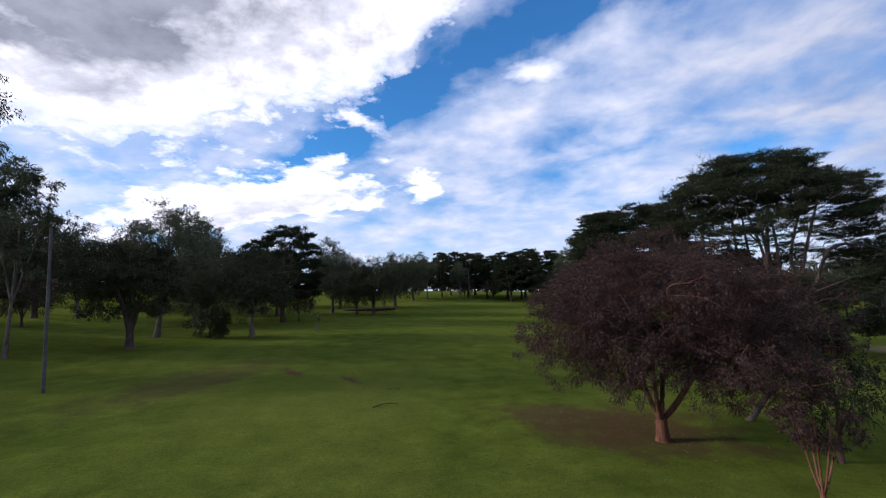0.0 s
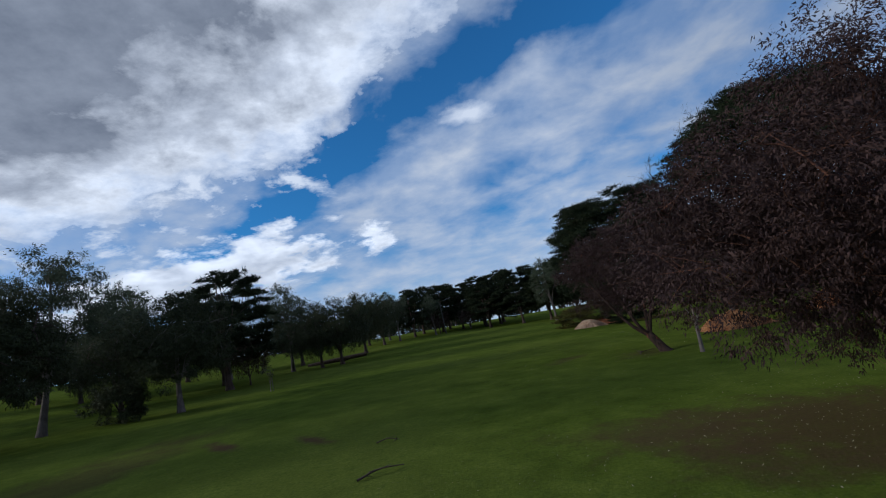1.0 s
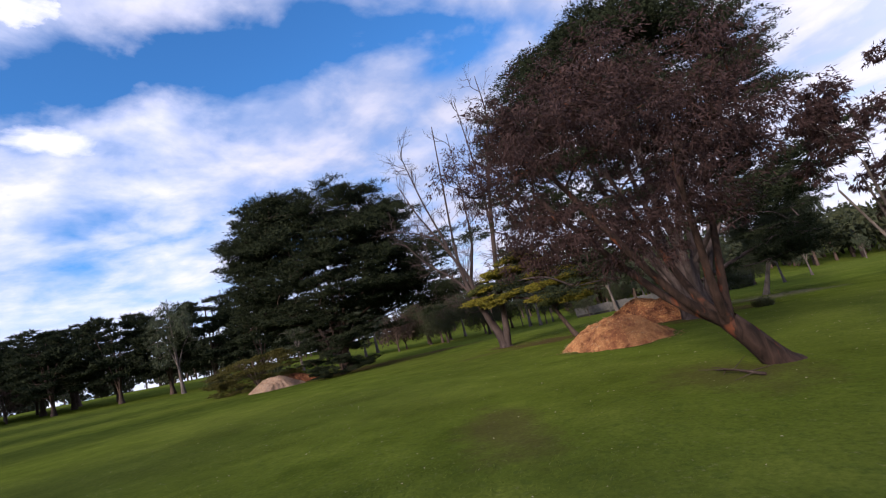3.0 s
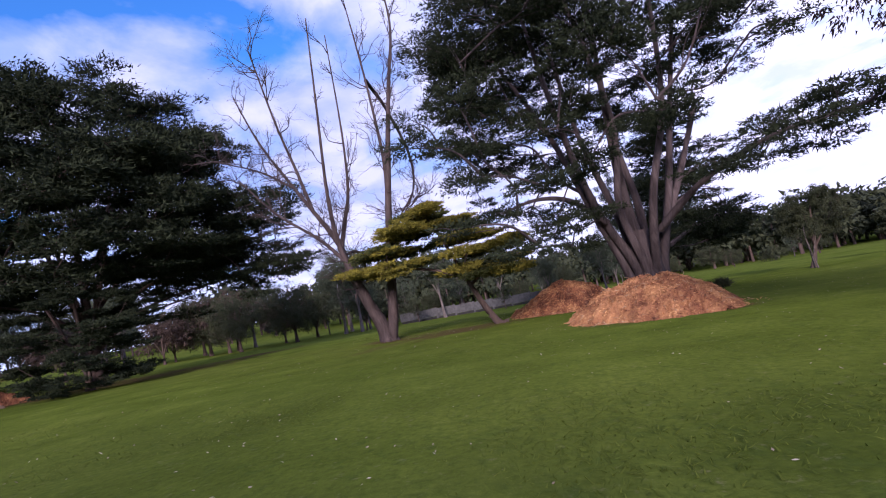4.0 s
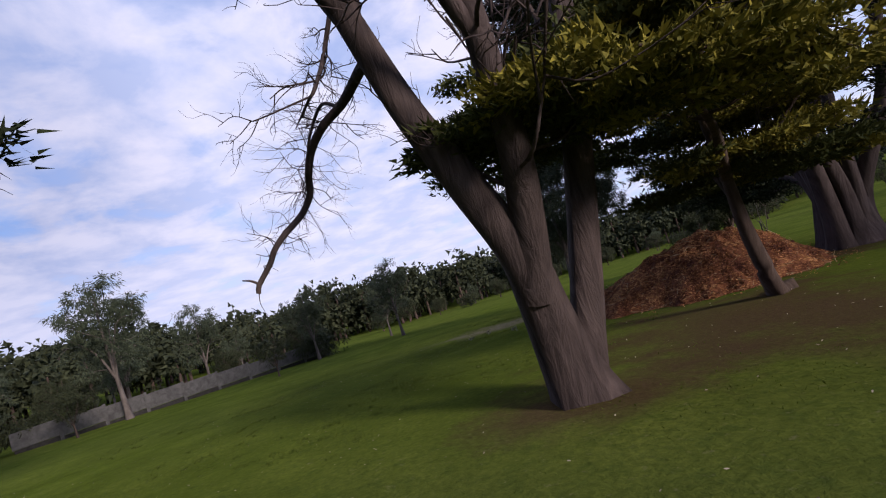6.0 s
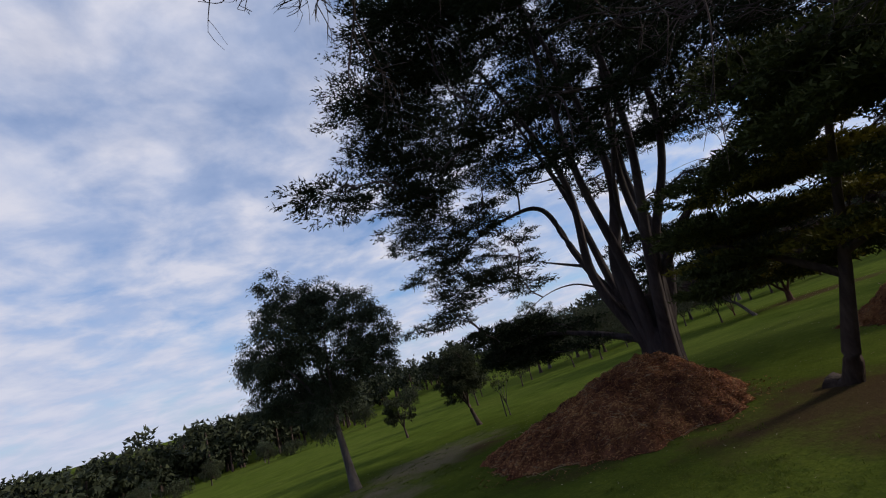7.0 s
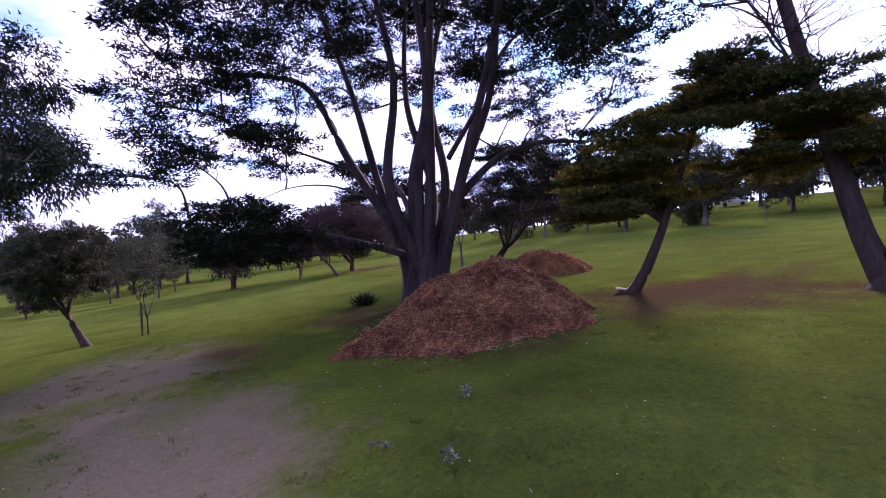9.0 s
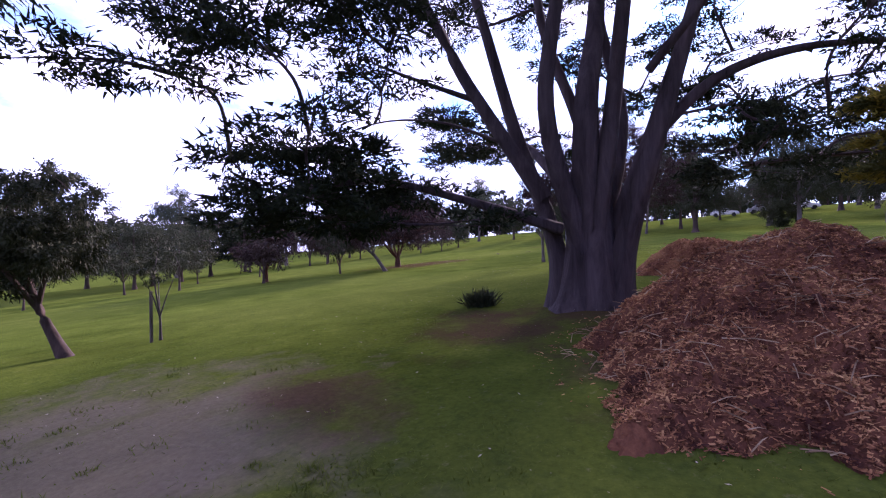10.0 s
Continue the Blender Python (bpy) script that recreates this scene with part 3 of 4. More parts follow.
def bare_tree(x, y):
    rng = np.random.default_rng(31)
    root = new("bare_tree")
    root.location = (x, y, float(ground_z(x, y)) - 0.15)
    tagged(root, "tall leafless tree with two pale stems and bare twigs", "tree")
    stems = [
        # the northern stem, its two leaders and the fork of the outer one
        ([(0, 0.02, 0), (0.06, 0.16, 0.7), (0.0, 0.38, 1.4), (-0.06, 0.64, 2.1), (0.12, 1.0, 3.0), (0.37, 1.31, 4.0), (0.58, 1.6, 5.2)], 0.43, 0.21),
        # the southern stem
        ([(0.0, -0.10, 0.2), (-0.06, -0.28, 0.8), (-0.17, -0.46, 1.5), (-0.40, -0.74, 3.0), (-0.54, -0.90, 4.0), (-0.62, -1.10, 5.0), (-0.67, -1.50, 7.0), (-0.6, -1.95, 9.2)], 0.33, 0.17),
        ([(0.57, 1.55, 5.1), (0.76, 1.96, 6.0), (0.95, 2.52, 7.0), (1.2, 3.6, 9.0), (1.1, 4.8, 11.5), (0.6, 5.5, 14.0)], 0.21, 0.04),
        ([(0.57, 1.55, 5.1), (0.70, 1.10, 6.5), (0.62, 0.62, 8.0), (0.5, 0.3, 11.0), (0.4, 0.1, 16.0)], 0.17, 0.03),
        ([(-0.04, 0.5, 1.5), (-0.30, 0.62, 2.4), (-0.52, 0.80, 3.1), (-0.68, 1.05, 4.0), (-0.78, 1.26, 5.0), (-0.84, 1.34, 6.2), (-0.84, 1.30, 8.0), (-0.70, 1.0, 12.0), (-0.4, 0.7, 16.6)], 0.30, 0.04),
        ([(-0.67, -1.45, 6.8), (-0.4, -1.6, 9.0), (0.0, -1.5, 13.0), (0.4, -1.2, 18.0)], 0.15, 0.03),
        ([(-0.6, -1.9, 9.0), (-0.4, -2.6, 12.2), (0.2, -3.3, 15.6), (0.6, -3.2, 19.0)], 0.17, 0.03),
        # dead bough that hangs over the lawn
        ([(0.50, 1.45, 4.7), (1.1, 1.15, 4.85), (1.88, 0.95, 4.80), (2.38, 1.05, 4.65), (2.77, 1.10, 4.42), (3.04, 1.09, 4.13), (3.22, 1.05, 3.88), (3.34, 1.22, 3.60), (3.32, 1.60, 3.32), (3.36, 1.80, 3.12), (3.43, 1.89, 2.94), (3.57, 2.07, 2.68), (3.61, 2.10, 2.56)], 0.075, 0.036),
        ([(-0.70, 1.1, 4.2), (-0.7, 2.2, 5.6), (-0.8, 3.9, 7.2), (-0.8, 5.4, 9.2)], 0.10, 0.03),
        ([(1.0, 2.7, 7.3), (0.6, 3.0, 9.4), (0.0, 3.4, 12.0), (-0.6, 3.8, 15.6)], 0.10, 0.03),
        ([(-0.55, -0.9, 4.1), (0.2, -1.9, 5.8), (1.0, -3.0, 7.2)], 0.05, 0.015),
        ([(1.18, 3.5, 8.8), (0.4, 4.8, 9.8), (-0.9, 6.4, 10.4)], 0.07, 0.02),
        # second, thinner hanging branch beside the bough
        ([(2.0, 0.95, 4.80), (2.7, 0.75, 5.15), (3.4, 0.66, 4.9), (3.74, 0.62, 4.54), (4.13, 0.48, 4.34), (4.44, 0.48, 4.17)], 0.032, 0.010),
        # high bough reaching east
        ([(0.1, -1.5, 13.0), (2.4, -2.0, 12.2), (5.0, -2.5, 10.2), (6.05, -2.2, 8.4), (5.6, -1.3, 7.1), (5.84, -1.16, 6.84), (6.6, -1.35, 6.82), (7.35, -1.56, 6.82)], 0.10, 0.012),
        ([(3.57, 2.08, 2.70), (3.64, 2.15, 2.77), (3.74, 2.23, 2.81)], 0.022, 0.010),
        ([(3.60, 2.09, 2.60), (3.64, 2.10, 2.42), (3.62, 2.07, 2.25)], 0.008, 0.003),
    ]
    twigs = []

    def fork(p, d, long, r, depth, sag):
        e = p + d * long + rng.normal(size=3) * 0.08 * long
        path = curve([p, (p + e) / 2 + rng.normal(size=3) * 0.11 * long, e], 3)
        twigs.append(tube(path, np.linspace(r, r * 0.45, len(path)), 3))
        if depth:
            for _ in range(3 if depth > 1 else 2):
                q = path[rng.integers(2, len(path))]
                fork(q, unit(d + rng.normal(size=3) * 0.5 + np.array([0, 0, sag])), long * rng.uniform(0.5, 0.8), r * 0.55, depth - 1, sag)

    for k, (p, a, b) in enumerate(stems):
        path = curve(p, 10)
        s = np.linspace(0, 1, len(path))
        rad = (0.76 if k < 7 else 1.0) * (a + (b - a) * s) * (1 + (0.5 * np.exp(-s * 9) if k == 0 else 0))
        v, f = tube(path, rad, 10, 0, 4 if k < 2 else 0, rng)
        part("trunk" if k == 0 else "limb", mesh_from("stem", v, f, [BARK_BARE], True), root)
        if k in (7, 12):
            for i in range(14, len(path) - 14, 3) if k == 7 else range(14, len(path), 2):
                late = i > len(path) - 32 and k == 7
                fork(path[i], unit(0.5 * rng.normal(size=3) + np.array([0.8, -0.2, 0.05])), rng.uniform(0.2, 0.4) if late else rng.uniform(0.35, 0.8), 0.010, 1 if late else 2, -0.12)
        elif 2 <= k < len(stems) - 2:
            for _ in range(17):
                i = rng.integers(len(path) // 6, len(path))
                along = unit(path[min(i + 1, len(path) - 1)] - path[i - 1])
                fork(path[i], unit(along * 0.7 + rng.normal(size=3) * 0.6 + np.array([0, 0, 0.25])), rng.uniform(0.5, 1.5), 0.032, 3, 0.15)
        elif k == 1:
            for _ in range(9):
                i = rng.integers(len(path) // 3, len(path))
                fork(path[i], unit(rng.normal(size=3) + np.array([0, 0, 0.2])), rng.uniform(0.5, 1.2), 0.02, 2, 0.1)
    v, f = joined(twigs)
    tagged(part("twigwork", mesh_from("twigwork", v, f, [BARK_BARE], True), root), kind="stuff")


bare_tree(24.92, 52.45)

# ---- golden conifer that leans over the litter ----


def golden_conifer(x, y):
    rng = np.random.default_rng(41)
    stems = [([(0, -0.35, 0), (0.0, 0.0, 0.25), (0.05, 0.55, 1.4), (0.0, 1.1, 2.9), (0, 1.9, 5.2)], 0.22, 0.05), ([(0, 1.0, 2.5), (-0.4, 2.6, 3.2), (-0.6, 4.6, 3.6)], 0.10, 0.03), ([(0.02, 0.8, 2.1), (0.6, -0.4, 3.0), (0.6, -1.3, 3.4)], 0.09, 0.03)]
    gold, dark = [], []
    for _ in range(112):
        yy = rng.uniform(-1.4, 6.0)
        half = 1.0 - abs((yy - 2.2) / 4.6) ** 2
        xx = rng.uniform(-2.0, 2.2) * np.sqrt(max(0.15, half))
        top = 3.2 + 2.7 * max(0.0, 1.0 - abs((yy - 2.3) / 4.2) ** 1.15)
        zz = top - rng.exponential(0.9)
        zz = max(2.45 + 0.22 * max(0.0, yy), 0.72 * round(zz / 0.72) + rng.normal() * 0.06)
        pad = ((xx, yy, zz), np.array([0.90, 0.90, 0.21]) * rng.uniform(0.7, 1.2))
        # sunlight painted in: top and west plates gold, the shaded ones dark green
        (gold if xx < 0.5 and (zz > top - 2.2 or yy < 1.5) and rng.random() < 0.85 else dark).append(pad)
    return make_tree("golden_conifer", x, y, stems, gold, LEAF_GOLD_LIT, BARK_DARK, "low leaning conifer with golden-tipped layered foliage", 1450, 0.11, 0.045, 41, 0.05, 0.5, 0.06, 1, 9, 3, 0.12, [(LEAF_GOLD_SHADED, dark, 1300)], tufts=30, loose=0.12, needles=True)


golden_conifer(23.75, 47.3)

# ---- gum trees ----


def gum(x, y, h, r, seed, label, lean=(0, 0), n=60, per=260, low=0.3, trunk=0.2, leaf=None, bark=None, name="gum_tree", fork=0.28, group="", length=0.20, size=0.22, hollow=0.45, flat=0.85, twigs=4, fine=False):
    rng = np.random.default_rng(seed)
    lx, ly = lean
    stems = [([(0, 0, 0), (lx * 0.5, ly * 0.5, h * fork), (lx * 0.8 + 0.1, ly * 0.8, h * 0.6), (lx, ly, h * 0.9)], trunk, trunk * 0.2)]
    for k in range(3):
        a = k * 2.1 + rng.uniform(-0.4, 0.4)
        stems.append(([(lx * 0.5, ly * 0.5, h * fork * 0.95), (lx * 0.7 + 0.25 * r * np.cos(a), ly * 0.7 + 0.25 * r * np.sin(a), h * 0.48), (lx + 0.6 * r * np.cos(a), ly + 0.6 * r * np.sin(a), h * rng.uniform(0.6, 0.8))], trunk * 0.55, trunk * 0.15))
    pads = dome(rng, n, lx, ly, h * low, h, r, r, r * size, flat, hollow)
    return make_tree(name, x, y, stems, pads, leaf or LEAF_GUM, bark or BARK_GUM, label, per, length, length * (0.34 if fine else 0.26), seed, 0.5, 0, trunk * 0.22, 1, 8, group=group, tufts=12, loose=0.17, twigs=twigs, needles=fine or twigs == 1)


gum(34.0, 37.1, 8.6, 3.2, 51, "young gum tree with drooping grey-green leaves", (0.7, -1.8), 95, 1250, 0.25, 0.16, length=0.11, fine=True)
gum(28.1, 30.4, 4.4, 1.9, 52, "small leaning tree with olive leaves on the lit lawn", (0.5, -1.2), 44, 800, 0.35, 0.12, LEAF_OLIVE, BARK_DARK, length=0.10, fine=True)
gum(31.8, 22.4, 3.0, 1.2, 53, "small olive tree on the far lawn", (0.2, -0.3), 30, 300, 0.3, 0.08, LEAF_OLIVE, BARK_DARK, length=0.12, fine=True)

# trees of the western edge
gum(-33.1, 35.4, 19.5, 3.2, 54, "tall slender gum with drooping sparse leaves", (0, 0.5), 100, 330, 0.16, 0.20, size=0.26, fine=True, twigs=2)
gum(-33.5, 41.6, 14.0, 2.8, 55, "slim grey-stemmed gum with high narrow crown", (0, 0.6), 70, 300, 0.36, 0.13, fine=True, twigs=2)
gum(-28.6, 47.0, 9.2, 3.9, 56, "spreading dark tree with a short thick trunk", (0, 0), 100, 420, 0.26, 0.38, LEAF_OLIVE, BARK_DARK, fork=0.15, fine=True, twigs=2)
gum(-30.1, 54.7, 13.4, 4.2, 57, "airy grey-green gum behind the lawn", (1, 0), 90, 260, 0.35, 0.25, fine=True, twigs=2)
gum(-38.0, 46.0, 11.0, 4.0, 58, "dark tree at the edge of the lawn", (0, 0), 90, 400, 0.2, 0.2, LEAF_OLIVE, BARK_DARK, fine=True, twigs=2)
gum(-21.6, 55.4, 8.6, 4.3, 59, "rounded dark tree with pale trunk", (0, 0), 90, 380, 0.26, 0.24, LEAF_OLIVE, BARK_GUM, fine=True, twigs=2)
gum(-25.3, 54.8, 3.4, 2.1, 60, "low dense dark shrub beside a tree", (0, 0), 45, 260, 0.05, 0.12, LEAF_OLIVE, BARK_DARK, name="shrub")


# ---- more distant trees: a few kinds, copied ----
def far_kinds():
    kinds = {}
    kinds["round"] = gum(0, 0, 10, 5.0, 71, "rounded dark tree in the distance", (0, 0), 76, 360, 0.16, 0.3, LEAF_OLIVE, BARK_DARK, "tree", 0.2, "distant trees", 0.25, 0.26, twigs=1)
    kinds["gum"] = gum(0, 0, 14, 4.2, 72, "distant gum with clumped airy crown", (0.4, 0), 60, 190, 0.30, 0.26, LEAF_GUM, BARK_GUM, "gum_tree", 0.3, "distant gums", 0.34, 0.23, 0.35, twigs=1)
    kinds["cypress"] = broad_cypress(0, 0, 16, 6.0, 73, "distant dark flat-topped cypress", 105, 210, 0.26, 0.4, None, 0.62, "distant cypresses", twigs=1)
    kinds["red"] = gum(0, 0, 6, 3.0, 74, "small brownish tree in the distance", (0, 0), 36, 70, 0.25, 0.16, LEAF_PINK, BARK_DARK, "tree", 0.2, "distant small trees", 0.40, 0.27, twigs=1)
    kinds["shrub"] = gum(0, 0, 4, 3.4, 75, "dense dark evergreen shrub at the lawn edge", (0, 0), 36, 90, 0.0, 0.12, LEAF_OLIVE, BARK_DARK, "shrub", 0.2, "distant shrubs", 0.46, 0.3, twigs=1)
    # slender small tree, branched low, of the planted rows
    kinds["row"] = gum(0, 0, 5, 2.4, 76, "small planted tree with a thin dark trunk", (0.2, 0), 34, 90, 0.34, 0.11, LEAF_OLIVE, BARK_DARK, "tree", 0.3, "planted rows of small trees", 0.26, 0.27, twigs=1)
    return kinds


KINDS = far_kinds()
USED = set()


def plant(kind, x, y, scale, turn=None, tall=1.0):
    src = KINDS[kind]
    turn = turn if turn is not None else (x * 37.7 + y * 91.3) % 6.283
    m = Matrix.Translation((x, y, float(ground_z(x, y)) - 0.15 * scale)) @ Matrix.Rotation(turn, 4, "Z") @ Matrix.Diagonal((scale, scale, scale * tall, 1))
    if kind not in USED:
        USED.add(kind)
        src.matrix_basis = m
        return src
    keep, src.scale = src.scale.copy(), (1, 1, 1)
    made = copy_thing(src, m)
    src.scale = keep
    return made


PLANTS = """
round -13 86 0.86 | round -10.2 86.6 1.0 | round -6 106 1.17 | cypress -22 71.8 0.82 | gum -17.3 88.9 0.95 | red -20.4 74.4 0.8 | round -17 101 1.1 | gum -27 94 1.0 | round -25 82 0.9 | round -33 76 1.0 | gum -38 88 1.1 | round -30 66 0.8
round -1 124 1.1 | gum 3.2 129 0.85 | cypress 8 136 0.75 | gum 12.5 131 0.75 | cypress 16 138 0.78 | cypress 20.7 135 0.76 | gum 24 140 0.8 | cypress 25.5 130 0.82 | cypress 29 129 0.8 | cypress 24 122 0.7 | cypress 30.3 117 0.82 | cypress 35 112 0.8 | gum 33.5 106.5 0.98 | cypress 39 107 0.86 | cypress 43 101 0.8 | gum 45 95 0.8 | red 14 133 1.0 | red 21 129 0.9 | round 33 124 0.9 | round -4 132 1.0 | gum 2 142 0.95 | cypress 12 146 0.85 | cypress 20 148 0.85 | cypress 33 138 0.9 | shrub 36 101 0.6 | shrub 40 96 0.6 | round 28 140 0.9
red 62.3 80.8 1.45 | red 60.5 87 0.95 | red 57 86 1.05 | round 67 82 0.9 | round 72 90 0.9 | gum 58 94 0.8 | red 50 92 1.1 | round 55 100 1.0 | gum 66 98 1.0 | gum 76 84 0.9 | red 69 76 1.2 | round 57 76.5 0.72 | round 60.5 71 0.8 | round 63.5 84 0.9 | gum 63.5 65.5 0.8
gum 59 62.2 0.78 | gum 60.6 52.0 0.74 | row 61.5 62.2 1.0 | gum 67 63 0.5 | gum 78 59.3 0.55 | gum 72 67 0.85 | round 74 73 0.8 | round 80 66 0.7 | gum 82 50 0.55 | round 76 54 0.5 | gum 70 44 0.6 | gum 52.2 34.2 0.47 | gum 58.0 31.2 0.40 | gum 57.4 39.2 0.44 | round 76 40.6 0.36 | round 66 36 0.45 | shrub 59.4 37.9 0.6 | shrub 64 57 0.6 | gum 84 36 0.4 | row 52 45 0.5 | row 58 55 0.6 | gum 73 50 0.6
round 82.2 14.9 0.34 | round 76.4 7.6 0.3 | round 70.6 -1.1 0.34 | round 64.8 -9.8 0.3 | round 59.0 -17.0 0.34 | round 53.2 -24.3 0.32 | round 46.0 -30.1 0.36 | gum 77.8 -2.5 0.26 | gum 67.7 -18.5 0.27 | gum 56.1 -33.0 0.3 | round 38.7 -35.9 0.45 | round 30.0 -40.2 0.5 | round 88.0 4.7 0.45 | gum 93.8 19.2 0.3 | gum 44.5 -41.7 0.5 | round 18.4 -41.7 0.6 | shrub 73.5 3.2 0.6 | shrub 61.9 -12.7 0.6 | shrub 50.3 -27.2 0.6
row 22.8 2.5 0.6 | round 12.8 -6.2 0.7 | gum 10.5 -9 0.72 | red 10.8 18.4 0.62 | row 5.3 20.5 0.7 | row 25.5 15.0 0.7 | round 9.2 2.4 0.6 | round 6.3 0.4 0.6 | round 1.5 -2.3 0.65 | row 6.6 6.7 0.6 | row 14 9 0.66 | row 17.5 5 0.7 | row 20 10 0.55 | cypress -5 -6 0.5 | red -16 -0.4 0.95 | red -18.2 0.8 0.95 | red -22 -2 1.0 | red -26 1 0.85 | red -31 9 0.7 | red -31.5 12.4 0.65 | round -37.4 12.8 0.45 | round -12 -8 0.7 | row 3 10 0.7 | row -1 6.5 0.7 | row 12.5 12.5 0.7 | red -10 -5 0.9
round -50.6 52.3 0.63 | round -49 67 1.1 | gum -46.1 70 0.87 | gum -37.4 82.1 0.82 | round -43 86 0.9 | round -55 60 0.9 | gum -58 72 1.0 | red -44 58 0.9 | round -52 44 0.8 | gum -47 36 0.9 | round -42 28 0.7 | round -46 20 0.7 | gum -50 12 0.9 | round -40 4 0.7 | gum -44 -4 0.9 | round -54 30 0.9 | round -33 -6 0.7 | gum -24 -12 0.9 | shrub -40 38 0.8 | shrub -36 30 0.8 | round -62 84 1.2 | round -52 94 1.2 | gum -46 104 1.3 | round -36 104 1.2 | gum -66 50 1.1 | round -66 38 1.0 | gum -8 -16 0.9 | round 4 -14 0.8
"""
for row in PLANTS.replace("\n", "|").split("|"):
    if row.strip():
        kind, x, y, s = row.split()
        plant(kind, float(x), float(y), float(s))

# ---- heaps of mulch ----

STRAW = mulch_material("pale stalks", (0.16, 0.10, 0.06), (0.34, 0.23, 0.14), (0.54, 0.42, 0.27))


def heap(name, x, y, rx, ry, h, turn, seed, mat, label, chips=2600, chip=None, crest=(0, 0)):
    rng = np.random.default_rng(seed)
    root = new(name)
    root.location = (x, y, float(ground_z(x, y)) - 0.06)
    root.rotation_euler = (0, 0, radians(turn))
    tagged(root, label, "mulch heap")
    n = 150
    u, v = np.meshgrid(np.linspace(-1.12, 1.12, n), np.linspace(-1.12, 1.12, n))

    def top(u, v):
        du, dv = u - crest[0], v - crest[1]
        dd = du * du + dv * dv + 1e-6
        ad = crest[0] * du + crest[1] * dv
        r = dd / (np.sqrt(ad * ad + dd * (1 - crest[0] ** 2 - crest[1] ** 2)) - ad)
        a = np.arctan2(v, u)
        wob = 1 + np.clip(r, 0, 1) ** 3 * (0.10 * np.sin(3 * a + seed) + 0.07 * np.sin(7 * a + 2 * seed) + 0.04 * np.sin(13 * a + seed) + 0.03 * np.sin(29 * a))
        q = np.clip(1 - r / wob, -0.2, 1)
        s = np.where(q > 0, (1 - (1 - q) ** 2.1) * 0.75 + 0.25 * q, q)
        lumps = sum(k * np.sin(f * u * rx + 1.7 * np.sin(0.7 * f * v * ry + i)) * np.sin(f * v * ry + 1.3 * i) for i, (f, k) in enumerate(((1.6, 0.13), (3.1, 0.09), (6.3, 0.07), (11.0, 0.05), (19.0, 0.034)), seed))
        return h * s + lumps * np.sqrt(np.clip(s, 0, 1)) * (h / 1.6)

    z = top(u, v)
    z = z + np.where(z > 0, 0.03 * rng.normal(size=z.shape), 0)
    c, s = math.cos(radians(turn)), math.sin(radians(turn))

    def lie(px, py):
        """How far the ground differs from its height at the heap's middle."""
        return ground_z(x + c * px - s * py, y + s * px + c * py) - ground_z(x, y)

    verts = np.stack([u * rx, v * ry, z + lie(u * rx, v * ry)], -1).reshape(-1, 3)
    i = (np.arange(n - 1)[:, None] * n + np.arange(n - 1)[None]).ravel()
    faces = np.stack([i, i + 1, i + n + 1, i + n], 1)
    keep = (z.ravel()[faces].max(1) > 0.0)
    part("mound", mesh_from("heap", verts, faces[keep], [mat], True), root)
    a, q = rng.uniform(0, 2 * np.pi, chips), np.sqrt(rng.random(chips)) * 1.2
    uu, vv = q * np.cos(a), q * np.sin(a)
    keep_on = (top(uu, vv) > 0.0) | (rng.random(chips) < 0.02)
    uu, vv = uu[keep_on], vv[keep_on]
    chips = len(uu)
    pos = np.stack([uu * rx, vv * ry, np.maximum(top(uu, vv), 0.05) + 0.028 + lie(uu * rx, vv * ry)], -1)
    d = unit(rng.normal(size=(chips, 3)) * np.array([1, 1, 0.35]))
    side = unit(np.cross(d, rng.normal(size=(chips, 3)) * 0.7 + np.array([0, 0, 1.0])))
    ln, wd = rng.uniform(0.008, 0.036, (chips, 1)), rng.uniform(0.003, 0.010, (chips, 1))
    v4 = np.stack([pos - d * ln - side * wd, pos + d * ln - side * wd, pos + d * ln + side * wd, pos - d * ln + side * wd], 1)
    # pale stalks among the chips
    m = chips // 90
    a, q = rng.uniform(0, 2 * np.pi, m), np.sqrt(rng.random(m)) * 1.05
    uu, vv = q * np.cos(a), q * np.sin(a)
    ends = np.stack([uu * rx, vv * ry, np.maximum(top(uu, vv), 0.06) + 0.04 + lie(uu * rx, vv * ry)], -1)
    way = unit(rng.normal(size=(m, 3)) * np.array([1, 1, 0.4])) * rng.uniform(0.04, 0.17, (m, 1))
    stalks = joined([tube([e - w, e + 0.2 * w + (0, 0, 0.015), e + w], [0.007, 0.006, 0.003], 3) for e, w in zip(ends, way)])
    tagged(part("stalk_layer", mesh_from("stalks", *stalks, [STRAW]), root), kind="stuff")
    tagged(part("chip_layer", mesh_from("chips", v4.reshape(-1, 3), np.arange(4 * chips).reshape(-1, 4), [chip or CHIP]), root), kind="stuff")


heap("mulch_heap", 26.6, 43.45, 3.3, 2.72, 1.42, 0, 3, MULCH, "heap of reddish-brown wood mulch under the cypress", 80000, crest=(-0.34, 0.1))
heap("mulch_heap", 15.9, 43.4, 2.2, 2.15, 1.1, 20, 5, MULCH, "heap of orange-brown wood mulch on the lawn", 24000)
heap("cuttings_heap", 20.6, 70.6, 2.0, 1.5, 1.0, -40, 7, PALE_HEAP, "low heap of pale cuttings beside the cypress", 4000)
heap("mulch_heap", 23.8, 72.4, 2.2, 1.4, 0.95, -40, 9, MULCH, "low heap of red-brown mulch behind pale cuttings", 4000)


# ---- low wall across the far lawn ----


